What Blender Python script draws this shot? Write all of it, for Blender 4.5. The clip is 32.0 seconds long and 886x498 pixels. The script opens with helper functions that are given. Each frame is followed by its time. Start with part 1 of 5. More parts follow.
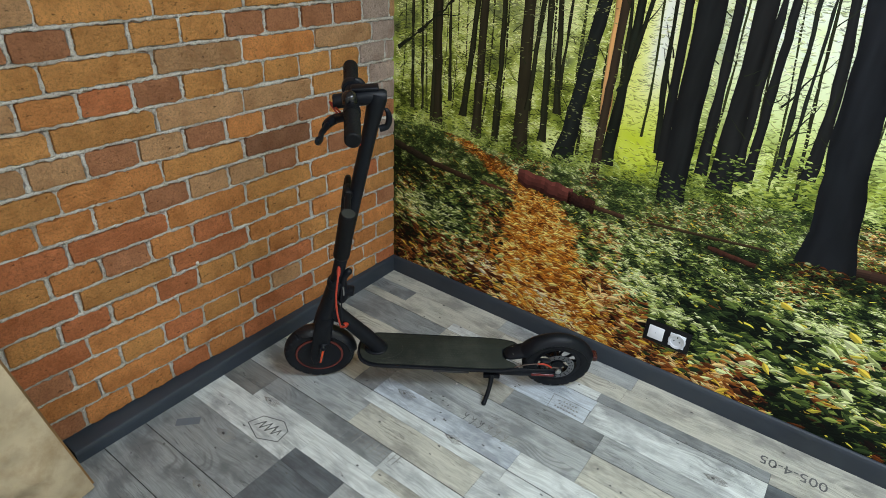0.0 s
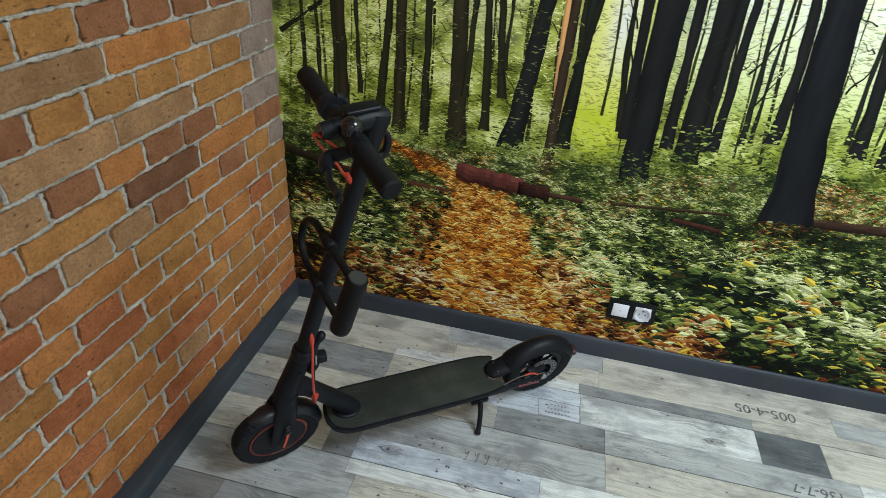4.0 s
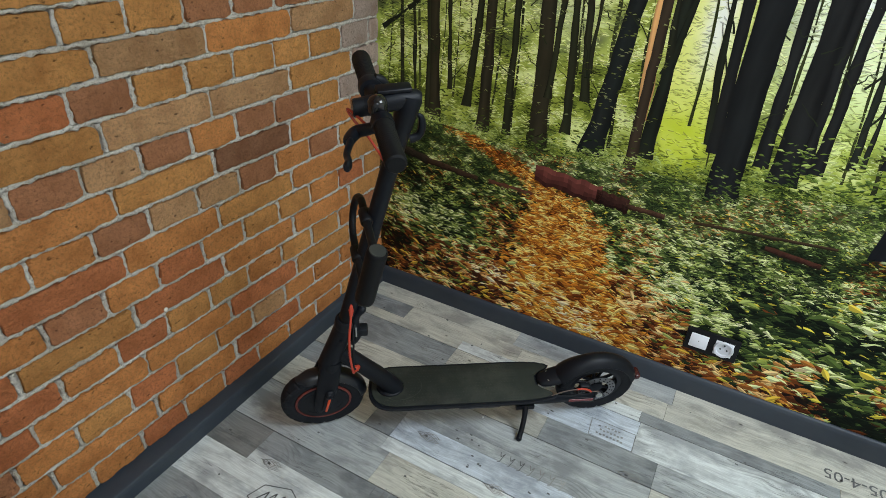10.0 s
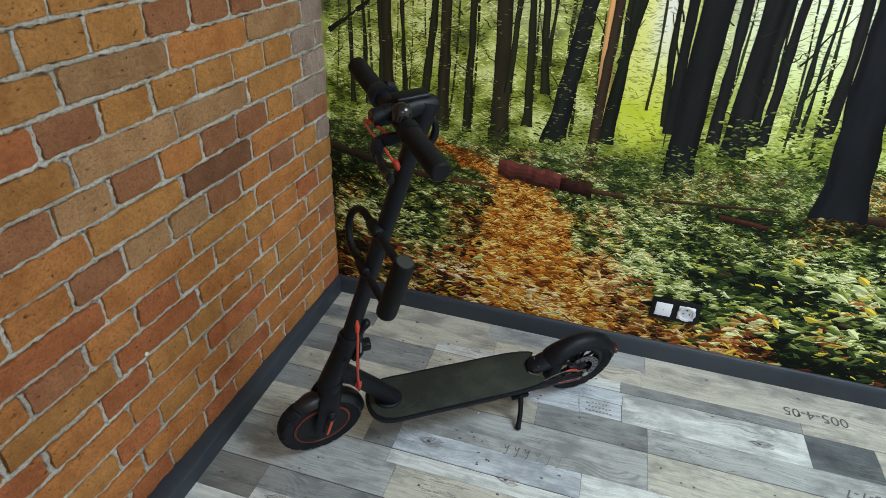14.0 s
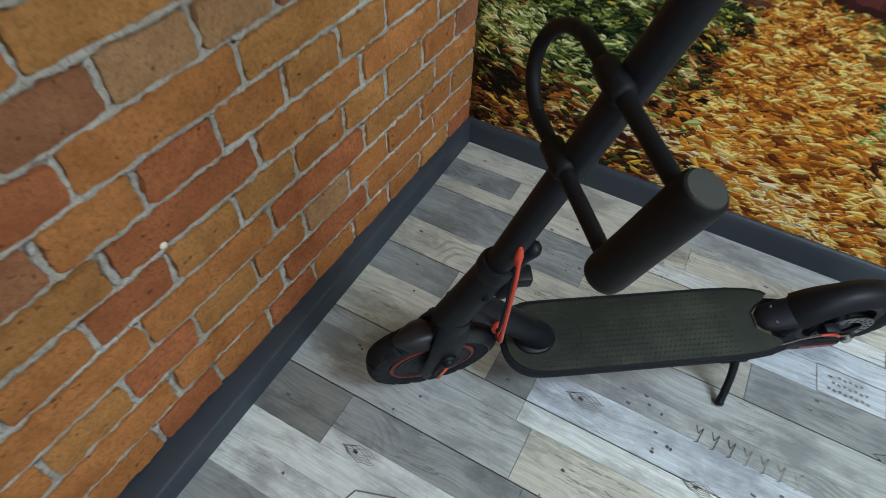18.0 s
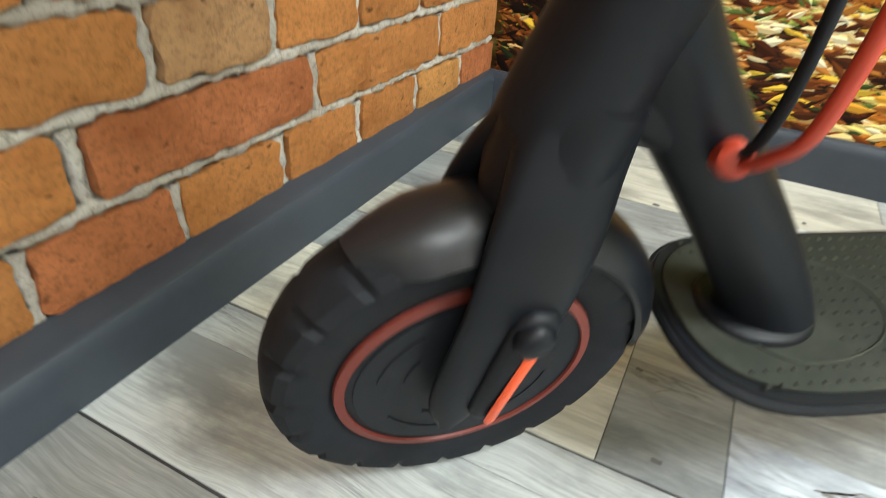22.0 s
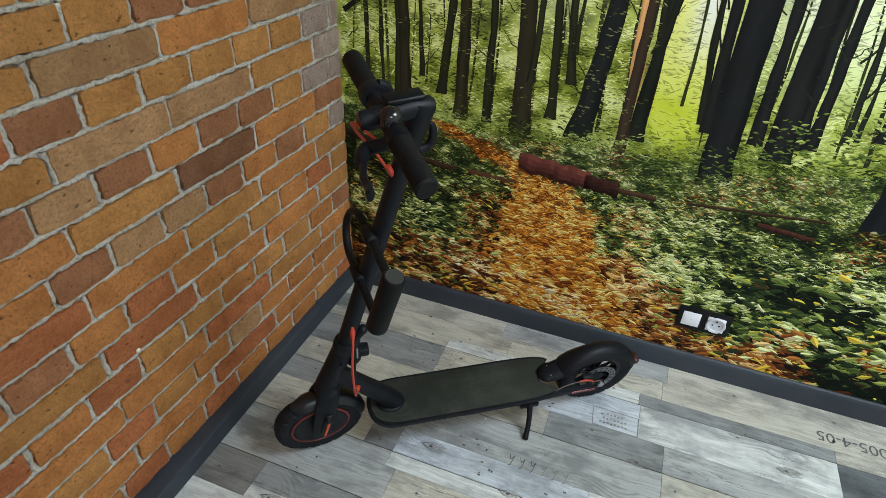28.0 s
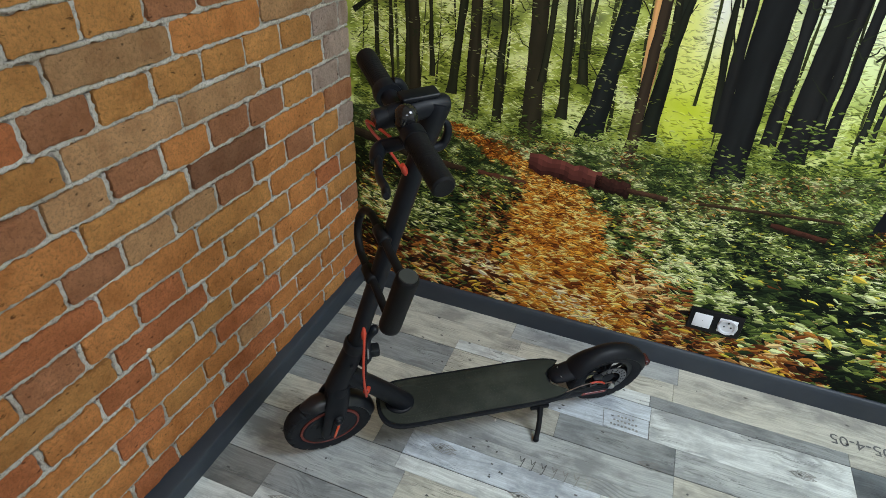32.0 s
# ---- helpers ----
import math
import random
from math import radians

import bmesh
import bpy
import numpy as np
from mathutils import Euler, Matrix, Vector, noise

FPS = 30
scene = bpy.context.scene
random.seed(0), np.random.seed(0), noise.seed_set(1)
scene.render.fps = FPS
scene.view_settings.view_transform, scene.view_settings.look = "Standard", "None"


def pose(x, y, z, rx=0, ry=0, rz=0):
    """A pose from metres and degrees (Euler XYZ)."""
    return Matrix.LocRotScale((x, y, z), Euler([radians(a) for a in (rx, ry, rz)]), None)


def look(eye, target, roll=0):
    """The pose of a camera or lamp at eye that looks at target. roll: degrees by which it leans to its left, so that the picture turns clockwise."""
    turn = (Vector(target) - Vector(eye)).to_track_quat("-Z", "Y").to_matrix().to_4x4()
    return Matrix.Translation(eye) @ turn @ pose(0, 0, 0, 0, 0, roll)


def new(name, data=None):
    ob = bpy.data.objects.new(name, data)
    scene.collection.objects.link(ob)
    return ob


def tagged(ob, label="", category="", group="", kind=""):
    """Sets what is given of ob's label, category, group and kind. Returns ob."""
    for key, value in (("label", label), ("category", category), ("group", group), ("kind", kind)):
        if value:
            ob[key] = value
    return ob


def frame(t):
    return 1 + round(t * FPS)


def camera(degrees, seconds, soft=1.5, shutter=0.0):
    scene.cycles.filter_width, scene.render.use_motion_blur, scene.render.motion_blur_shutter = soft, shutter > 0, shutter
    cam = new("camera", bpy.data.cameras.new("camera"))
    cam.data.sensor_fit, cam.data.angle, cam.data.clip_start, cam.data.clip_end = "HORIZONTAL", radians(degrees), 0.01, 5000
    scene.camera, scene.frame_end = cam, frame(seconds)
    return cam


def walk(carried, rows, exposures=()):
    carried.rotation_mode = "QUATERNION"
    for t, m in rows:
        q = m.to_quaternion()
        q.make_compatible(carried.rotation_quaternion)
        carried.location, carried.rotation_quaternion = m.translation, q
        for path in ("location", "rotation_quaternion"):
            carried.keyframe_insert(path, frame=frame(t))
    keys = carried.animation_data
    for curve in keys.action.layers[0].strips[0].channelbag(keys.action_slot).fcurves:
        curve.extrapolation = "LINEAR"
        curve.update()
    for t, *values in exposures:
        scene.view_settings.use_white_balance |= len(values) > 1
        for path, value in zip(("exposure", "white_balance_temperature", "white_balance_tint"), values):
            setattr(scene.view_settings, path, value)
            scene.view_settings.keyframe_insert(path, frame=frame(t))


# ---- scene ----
cam = camera(74.4, 32.0, soft=0.8, shutter=0.4)
PATH = [
    (0, (1.559, -1.704, 1.416), (0.514, -0.313, 0.429), 2.81),
    (0.5, (1.485, -1.711, 1.410), (0.498, -0.279, 0.423), 2.68),
    (1, (1.324, -1.761, 1.424), (0.545, -0.204, 0.439), 3.61),
    (1.5, (1.287, -1.726, 1.417), (0.552, -0.148, 0.433), 3.50),
    (2, (1.237, -1.607, 1.395), (0.505, -0.030, 0.406), 3.43),
    (2.5, (1.161, -1.551, 1.392), (0.428, 0.025, 0.403), 3.36),
    (3, (1.043, -1.597, 1.382), (0.343, -0.000, 0.402), 3.37),
    (3.5, (0.976, -1.634, 1.401), (0.466, -0.027, 0.325), 3.93),
    (4, (0.937, -1.630, 1.405), (0.563, 0.013, 0.326), 4.36),
    (4.5, (0.918, -1.639, 1.392), (0.615, 0.027, 0.328), 4.53),
    (6.5, (0.974, -1.629, 1.382), (0.613, 0.028, 0.321), 3.91),
    (7, (1.068, -1.587, 1.371), (0.555, 0.030, 0.313), 3.91),
    (7.5, (1.144, -1.543, 1.360), (0.369, -0.036, 0.298), 3.39),
    (8, (1.176, -1.535, 1.360), (0.348, -0.060, 0.292), 3.05),
    (8.5, (1.179, -1.550, 1.363), (0.350, -0.073, 0.300), 2.97),
    (9, (1.200, -1.547, 1.366), (0.363, -0.072, 0.305), 2.81),
    (9.5, (1.192, -1.563, 1.371), (0.360, -0.086, 0.310), 2.84),
    (10, (1.172, -1.581, 1.377), (0.338, -0.105, 0.316), 2.81),
    (10.5, (1.139, -1.605, 1.371), (0.337, -0.111, 0.311), 2.69),
    (11, (0.994, -1.657, 1.364), (0.448, -0.050, 0.305), 3.05),
    (11.5, (0.921, -1.677, 1.369), (0.488, -0.036, 0.312), 3.51),
    (12, (0.929, -1.676, 1.366), (0.492, -0.035, 0.310), 3.39),
    (12.5, (0.939, -1.678, 1.373), (0.496, -0.041, 0.313), 3.33),
    (13, (0.937, -1.687, 1.378), (0.492, -0.050, 0.318), 3.34),
    (13.5, (0.934, -1.679, 1.377), (0.475, -0.044, 0.320), 3.17),
    (15.5, (0.847, -1.622, 1.360), (0.207, -0.054, 0.296), 2.24),
    (16, (0.791, -1.524, 1.306), (0.101, 0.023, 0.242), 2.73),
    (16.5, (0.819, -1.403, 1.235), (0.000, 0.022, 0.095), 1.06),
    (17, (0.676, -1.312, 1.237), (-0.044, -0.001, -0.090), 3.08),
    (17.5, (0.592, -1.281, 1.184), (-0.069, -0.080, -0.273), 3.08),
    (18, (0.580, -1.180, 1.059), (-0.034, -0.046, -0.470), 3.09),
    (18.5, (0.521, -1.083, 0.841), (-0.105, 0.047, -0.686), 2.46),
    (19, (0.462, -0.996, 0.582), (-0.253, 0.283, -0.779), 2.01),
    (19.5, (0.426, -0.958, 0.472), (-0.375, 0.514, -0.620), 2.87),
    (20, (0.412, -0.946, 0.382), (-0.388, 0.562, -0.661), 3.54),
    (20.5, (0.410, -0.946, 0.311), (-0.396, 0.562, -0.726), 3.44),
    (21, (0.413, -0.940, 0.291), (-0.400, 0.562, -0.749), 3.25),
    (21.5, (0.408, -0.939, 0.291), (-0.397, 0.566, -0.751), 3.49),
    (22, (0.419, -0.952, 0.367), (-0.345, 0.535, -0.731), 3.93),
    (22.5, (0.428, -1.051, 0.697), (-0.157, 0.239, -0.715), 5.68),
    (23, (0.496, -1.232, 1.110), (-0.103, 0.025, -0.326), 2.80),
    (23.5, (0.567, -1.441, 1.301), (0.197, -0.043, -0.080), 2.73),
    (24, (0.665, -1.533, 1.385), (0.404, 0.094, 0.252), 3.22),
    (24.5, (0.766, -1.586, 1.408), (0.386, 0.025, 0.286), 2.90),
    (26.5, (0.948, -1.510, 1.405), (0.354, 0.014, 0.253), 2.38),
    (27, (0.965, -1.504, 1.401), (0.366, 0.017, 0.248), 2.54),
    (27.5, (0.974, -1.510, 1.398), (0.373, 0.011, 0.247), 2.55),
    (28, (0.966, -1.532, 1.396), (0.365, -0.007, 0.249), 2.56),
    (28.5, (0.976, -1.538, 1.390), (0.369, -0.011, 0.249), 2.41),
    (29, (0.985, -1.534, 1.381), (0.368, -0.005, 0.249), 2.17),
    (29.5, (0.983, -1.539, 1.381), (0.361, -0.014, 0.247), 2.13),
    (30, (0.977, -1.536, 1.380), (0.353, -0.007, 0.251), 2.05),
    (30.5, (0.967, -1.541, 1.383), (0.342, -0.016, 0.251), 2.04),
    (31, (0.968, -1.543, 1.379), (0.341, -0.018, 0.247), 1.99),
    (31.5, (0.959, -1.535, 1.384), (0.335, -0.008, 0.254), 2.12),
    (32, (0.947, -1.535, 1.387), (0.334, -0.011, 0.245), 2.42),
]
EXPO = ((0.0, 0.11, 6650, 10), (17.0, 0.17, 6550, 10), (18.0, 0.26, 6350, 10), (19.0, 0.46, 6650, 10), (19.5, 0.80, 7100, 11), (20.0, 1.16, 7450, 8), (21.0, 1.45, 7250, 10), (21.8, 1.59, 7450, 9), (22.3, 1.57, 7400, 9),
        (22.6, 1.30, 7150, 10), (23.0, 0.94, 6850, 11), (23.5, 0.44, 6750, 10), (24.0, 0.22, 6750, 10), (32.0, 0.16, 6650, 10))
walk(cam, [(t, look(eye, target, roll)) for t, eye, target, roll in PATH], EXPO)

# ---- light ----
ROOM_X, ROOM_Y, ROOM_Z = 3.6, -4.2, 2.6
TURN = 2.0                                  # the picture wall is not quite square to the brick wall
PIC = pose(0, 0, 0, 0, 0, TURN)
world = bpy.data.worlds.new("world")
scene.world = world
world.use_nodes = True
world.node_tree.nodes["Background"].inputs["Color"].default_value = (0.8, 0.9, 1.0, 1)
world.node_tree.nodes["Background"].inputs["Strength"].default_value = 0.05
scene.view_settings.exposure = 0.0


def area(name, eye, target, sx, sy, power, color):
    data = bpy.data.lights.new(name, "AREA")
    data.shape, data.size, data.size_y, data.energy, data.color = "RECTANGLE", sx, sy, power, color
    ob = new(name, data)
    ob.matrix_world = look(eye, target)
    return ob


area("panel_light", (2.25, -0.85, 2.52), (2.25, -0.85, 0), 1.2, 0.9, 62, (0.84, 0.96, 1.10))
area("panel_light", (2.2, -3.0, 2.52), (2.2, -3.0, 0), 1.2, 0.9, 30, (0.84, 0.96, 1.10))


# ---- materials ----
def ramp(nt, stops, fac):
    n = nt.nodes.new("ShaderNodeValToRGB")
    el = n.color_ramp.elements
    while len(el) < len(stops):
        el.new(0.5)
    for e, (p, c) in zip(el, stops):
        e.position, e.color = p, (*c, 1) if len(c) == 3 else c
    nt.links.new(fac, n.inputs["Fac"])
    return n.outputs["Color"]


def noise_of(nt, vec, scale, detail=5.0, rough=0.6, stretch=None):
    if stretch:
        mp = nt.nodes.new("ShaderNodeMapping")
        mp.inputs["Scale"].default_value = stretch
        nt.links.new(vec, mp.inputs["Vector"])
        vec = mp.outputs["Vector"]
    n = nt.nodes.new("ShaderNodeTexNoise")
    n.inputs["Scale"].default_value, n.inputs["Detail"].default_value, n.inputs["Roughness"].default_value = scale, detail, rough
    nt.links.new(vec, n.inputs["Vector"])
    return n.outputs["Fac"]


def mixed(nt, fac, a, b, mode="MIX"):
    n = nt.nodes.new("ShaderNodeMix")
    n.data_type, n.blend_type = "RGBA", mode
    for key, v in (("Factor", fac), ("A", a), ("B", b)):
        sock = [s for s in n.inputs if s.name == key and (s.type == "VALUE" if key == "Factor" else s.type == "RGBA")][0]
        if isinstance(v, (int, float)):
            sock.default_value = v
        elif isinstance(v, tuple):
            sock.default_value = (*v, 1)
        else:
            nt.links.new(v, sock)
    return [s for s in n.outputs if s.type == "RGBA"][0]


def calc(nt, op, a, b=0.0, clamp=False):
    n = nt.nodes.new("ShaderNodeMath")
    n.operation, n.use_clamp = op, clamp
    for sock, v in zip(n.inputs, (a, b)):
        if isinstance(v, (int, float)):
            sock.default_value = v
        else:
            nt.links.new(v, sock)
    return n.outputs[0]


def begin(name, shift=True):
    """A material with its shader and object coordinates, moved by the object's random number so that copies differ."""
    m = bpy.data.materials.new(name)
    m.use_nodes = True
    nt = m.node_tree
    bsdf = nt.nodes["Principled BSDF"]
    tc = nt.nodes.new("ShaderNodeTexCoord")
    vec = tc.outputs["Object"]
    rnd = nt.nodes.new("ShaderNodeObjectInfo").outputs["Random"]
    if shift:
        mul = nt.nodes.new("ShaderNodeVectorMath")
        mul.operation = "MULTIPLY_ADD"
        mul.inputs[1].default_value = (1, 1, 1)
        comb = nt.nodes.new("ShaderNodeCombineXYZ")
        for k, f in enumerate((37.0, 61.0, 23.0)):
            nt.links.new(calc(nt, "MULTIPLY", rnd, f), comb.inputs[k])
        nt.links.new(vec, mul.inputs[0])
        nt.links.new(comb.outputs[0], mul.inputs[2])
        vec = mul.outputs[0]
    return m, nt, bsdf, vec, rnd


def finish(nt, bsdf, color, rough, height=None, strength=0.3, distance=0.002, metal=0.0, spec=0.5):
    if isinstance(color, tuple):
        bsdf.inputs["Base Color"].default_value = (*color, 1)
    else:
        nt.links.new(color, bsdf.inputs["Base Color"])
    if isinstance(rough, (int, float)):
        bsdf.inputs["Roughness"].default_value = rough
    else:
        nt.links.new(rough, bsdf.inputs["Roughness"])
    bsdf.inputs["Metallic"].default_value = metal
    bsdf.inputs["Specular IOR Level"].default_value = spec
    if height is not None:
        b = nt.nodes.new("ShaderNodeBump")
        b.inputs["Strength"].default_value, b.inputs["Distance"].default_value = strength, distance
        nt.links.new(height, b.inputs["Height"])
        nt.links.new(b.outputs["Normal"], bsdf.inputs["Normal"])


def span(nt, fac, lo, hi):
    n = nt.nodes.new("ShaderNodeMapRange")
    n.inputs["To Min"].default_value, n.inputs["To Max"].default_value = lo, hi
    nt.links.new(fac, n.inputs["Value"])
    return n.outputs[0]


def plain(name, c, rough=0.5, grain=60.0, vary=0.25, bump=0.15, metal=0.0, dust=None, spec=0.5):
    """Paint, rubber or plastic: a base colour with blotches, a fine grain and, if asked, a film of dust."""
    m, nt, bsdf, vec, rnd = begin(name)
    big = noise_of(nt, vec, grain / 8, 4)
    fine = noise_of(nt, vec, grain * 6, 3)
    lo, hi = tuple(v * (1 - vary) for v in c), tuple(min(1, v * (1 + vary)) for v in c)
    col = ramp(nt, ((0.3, lo), (0.7, hi)), big)
    if dust:
        col = mixed(nt, span(nt, ramp(nt, ((0.45, (0, 0, 0)), (0.8, (1, 1, 1))), noise_of(nt, vec, grain / 3, 7, 0.7)), 0, dust[1]), col, dust[0])
    finish(nt, bsdf, col, span(nt, big, max(0, rough - 0.08), min(1, rough + 0.1)), fine, bump, 0.0006, metal, spec)
    return m


def brick_mat(name, c, dark=0.0):
    m, nt, bsdf, vec, rnd = begin(name)
    mott = noise_of(nt, vec, 14, 6, 0.65)
    fine = noise_of(nt, vec, 160, 6, 0.75)
    pits = noise_of(nt, vec, 55, 3, 0.5, (1, 1, 1.8))
    hi = tuple(min(1, v * 1.28 + 0.01) for v in c)
    lo = (c[0] * 0.72, c[1] * 0.62, c[2] * 0.55)
    col = ramp(nt, ((0.25, lo), (0.5, c), (0.78, hi)), mott)
    col = mixed(nt, ramp(nt, ((0.34, (0.8, 0.8, 0.8)), (0.52, (0, 0, 0))), fine), col, tuple(v * 0.58 for v in c))
    col = mixed(nt, ramp(nt, ((0.27, (1, 1, 1)), (0.34, (0, 0, 0))), pits), col, tuple(v * 0.3 for v in c))
    cracks = noise_of(nt, vec, 38, 9, 0.85, (1, 0.7, 1.6))
    col = mixed(nt, ramp(nt, ((0.30, (0.8, 0.8, 0.8)), (0.40, (0, 0, 0))), cracks), col, tuple(v * 0.38 for v in c))
    grit = noise_of(nt, vec, 105, 8, 0.82)
    col = mixed(nt, ramp(nt, ((0.35, (0.75, 0.75, 0.75)), (0.43, (0, 0, 0))), grit), col, (c[0] * 0.55, c[1] * 0.45, c[2] * 0.40))
    col = mixed(nt, ramp(nt, ((0.56, (0, 0, 0)), (0.66, (0.55, 0.55, 0.55))), grit), col, hi)
    sand = ramp(nt, ((0.62, (0, 0, 0)), (0.75, (0.4, 0.4, 0.4))), noise_of(nt, vec, 30, 8, 0.8))
    col = mixed(nt, sand, col, (0.62, 0.45, 0.28))
    tone = span(nt, rnd, 0.88, 1.10)
    mul = nt.nodes.new("ShaderNodeVectorMath")
    mul.operation = "SCALE"
    nt.links.new(col, mul.inputs[0])
    nt.links.new(tone, mul.inputs["Scale"])
    h = calc(nt, "ADD", calc(nt, "ADD", calc(nt, "MULTIPLY", grit, 2.0), calc(nt, "MULTIPLY", pits, 1.0)), cracks)
    finish(nt, bsdf, mul.outputs[0], span(nt, mott, 0.75, 0.95), h, 1.0, 0.0075, 0, 0.15)
    return m


BRICK = {
    "orange": brick_mat("brick_orange", (0.797, 0.319, 0.102)),
    "red": brick_mat("brick_red", (0.689, 0.233, 0.092)),
    "ochre": brick_mat("brick_ochre", (0.773, 0.357, 0.114)),
    "brown": brick_mat("brick_brown", (0.553, 0.236, 0.113)),
    "tan": brick_mat("brick_tan", (0.663, 0.365, 0.175)),
    "dark": brick_mat("brick_dark", (0.366, 0.166, 0.087)),
    "pink": brick_mat("brick_pink", (0.580, 0.429, 0.349)),
}


def mortar_mat():
    m, nt, bsdf, vec, rnd = begin("mortar", False)
    big = noise_of(nt, vec, 9, 5)
    fine = noise_of(nt, vec, 150, 9, 0.88)
    col = ramp(nt, ((0.3, (0.42, 0.36, 0.29)), (0.5, (0.63, 0.58, 0.50)), (0.7, (0.78, 0.74, 0.67))), big)
    col = mixed(nt, ramp(nt, ((0.40, (0.85, 0.85, 0.85)), (0.50, (0, 0, 0))), fine), col, (0.24, 0.19, 0.14))
    finish(nt, bsdf, col, 0.9, calc(nt, "ADD", fine, noise_of(nt, vec, 40, 4)), 1.0, 0.006, 0, 0.2)
    return m


MORTAR = mortar_mat()


def plank_mat(name, c, warm=0.0):
    """Grey weathered board: long grain along x, splits, stains and nail holes."""
    m, nt, bsdf, vec, rnd = begin(name)
    bend = nt.nodes.new("ShaderNodeVectorMath")
    bend.operation = "MULTIPLY_ADD"
    sway = nt.nodes.new("ShaderNodeTexNoise")
    sway.inputs["Scale"].default_value, sway.inputs["Detail"].default_value = 5.0, 2.0
    nt.links.new(vec, sway.inputs["Vector"])
    nt.links.new(sway.outputs["Color"], bend.inputs[0])
    bend.inputs[1].default_value = (0, 0.045, 0)
    nt.links.new(vec, bend.inputs[2])
    vec = bend.outputs[0]
    grain = noise_of(nt, vec, 30, 9, 0.78, (0.10, 1.7, 1))
    fine = noise_of(nt, vec, 170, 6, 0.75, (0.06, 1.5, 1))
    stain = noise_of(nt, vec, 8, 7, 0.68, (0.7, 1.4, 1))
    lo, hi = tuple(v * 0.52 for v in c), tuple(min(1, v * 1.25) for v in c)
    col = ramp(nt, ((0.28, lo), (0.45, c), (0.68, hi)), grain)
    col = mixed(nt, ramp(nt, ((0.40, (0.55, 0.55, 0.55)), (0.58, (0, 0, 0))), fine), col, tuple(v * 0.55 for v in c))
    col = mixed(nt, ramp(nt, ((0.46, (0, 0, 0)), (0.62, (0.85, 0.85, 0.85))), stain), col, (c[0] * 0.46, c[1] * 0.46, c[2] * 0.48))
    split = noise_of(nt, vec, 16, 6, 0.62, (0.16, 2.6, 1))
    thin = ramp(nt, ((0.488, (0, 0, 0)), (0.5, (1, 1, 1)), (0.512, (0, 0, 0))), split)
    where = ramp(nt, ((0.52, (0, 0, 0)), (0.62, (0.85, 0.85, 0.85))), noise_of(nt, vec, 6, 3, 0.5))
    col = mixed(nt, calc(nt, "MULTIPLY", thin, where, True), col, tuple(v * 0.16 for v in c))
    vor = nt.nodes.new("ShaderNodeTexVoronoi")
    vor.inputs["Scale"].default_value = 7.5
    mp = nt.nodes.new("ShaderNodeMapping")
    mp.inputs["Scale"].default_value = (0.75, 1.25, 1)
    nt.links.new(vec, mp.inputs["Vector"])
    nt.links.new(mp.outputs["Vector"], vor.inputs["Vector"])
    hole = ramp(nt, ((0.018, (0.9, 0.9, 0.9)), (0.05, (0, 0, 0))), vor.outputs["Distance"])
    col = mixed(nt, hole, col, (0.035, 0.032, 0.03))
    wav = noise_of(nt, vec, 4.5, 2, 0.4, (0.55, 1.2, 1))
    rings = calc(nt, "SINE", calc(nt, "MULTIPLY", wav, 170.0))
    ringmask = ramp(nt, ((0.60, (0, 0, 0)), (0.68, (0.55, 0.55, 0.55))), noise_of(nt, vec, 4.5, 2, 0.4, (1.0, 1.0, 1)))
    col = mixed(nt, calc(nt, "MULTIPLY", ringmask, span(nt, rings, 0, 1), True), col, tuple(v * 0.35 for v in c))
    finish(nt, bsdf, col, span(nt, grain, 0.34, 0.5), calc(nt, "ADD", grain, calc(nt, "MULTIPLY", fine, 0.5)), 0.3, 0.0012, 0, 0.45)
    return m


PLANK = {
    "pale": plank_mat("plank_pale", (0.60, 0.63, 0.61)),
    "grey": plank_mat("plank_grey", (0.385, 0.405, 0.395)),
    "beige": plank_mat("plank_beige", (0.50, 0.49, 0.42)),
    "mid": plank_mat("plank_mid", (0.265, 0.282, 0.28)),
    # grey boards by the brick wall, coloured darker still for the weaker light there
    "dusk": plank_mat("plank_dusk", (0.195, 0.200, 0.190)),
    "slate": plank_mat("plank_slate", (0.130, 0.145, 0.155)),
    "blue": plank_mat("plank_bluish", (0.52, 0.57, 0.61)),
}
SEAM = plain("plank_seam", (0.03, 0.028, 0.026), 0.9)
INK = plain("stamp_ink", (0.085, 0.085, 0.085), 0.6, 40, 0.4)
SKIRT = plain("slate_paint", (0.029, 0.037, 0.048), 0.46, 24, 0.22, 0.1, dust=((0.10, 0.108, 0.105), 0.14), spec=0.35)
PAINT = plain("white_paint", (0.72, 0.70, 0.66), 0.8, 20, 0.06, 0.2)
STONE = plain("sandstone", (0.40, 0.315, 0.20), 0.85, 30, 0.35, 1.0, dust=((0.22, 0.125, 0.045), 0.8))
EDGE = plain("stone_edge", (0.25, 0.135, 0.05), 0.75, 40, 0.3, 0.5)


# ---- mesh helpers ----
def part(name, bm, material, parent=None, label="", smooth=0.0, m=None):
    """Links a bmesh as one mesh object under a thing or a part; smooth: the angle under which edges are shaded round."""
    me = bpy.data.meshes.new(name)
    bmesh.ops.recalc_face_normals(bm, faces=bm.faces)
    bm.to_mesh(me)
    bm.free()
    me.materials.append(material)
    if smooth:
        me.polygons.foreach_set("use_smooth", [True] * len(me.polygons))
        me.set_sharp_from_angle(angle=radians(smooth))
    ob = new(name, me)
    if parent is not None:
        ob.parent = parent
    if m is not None:
        ob.matrix_local = m
    if label:
        ob["label"] = label
    return ob


def empty(name, m=None):
    ob = new(name)
    ob.empty_display_size = 0.05
    if m is not None:
        ob.matrix_world = m
    return ob


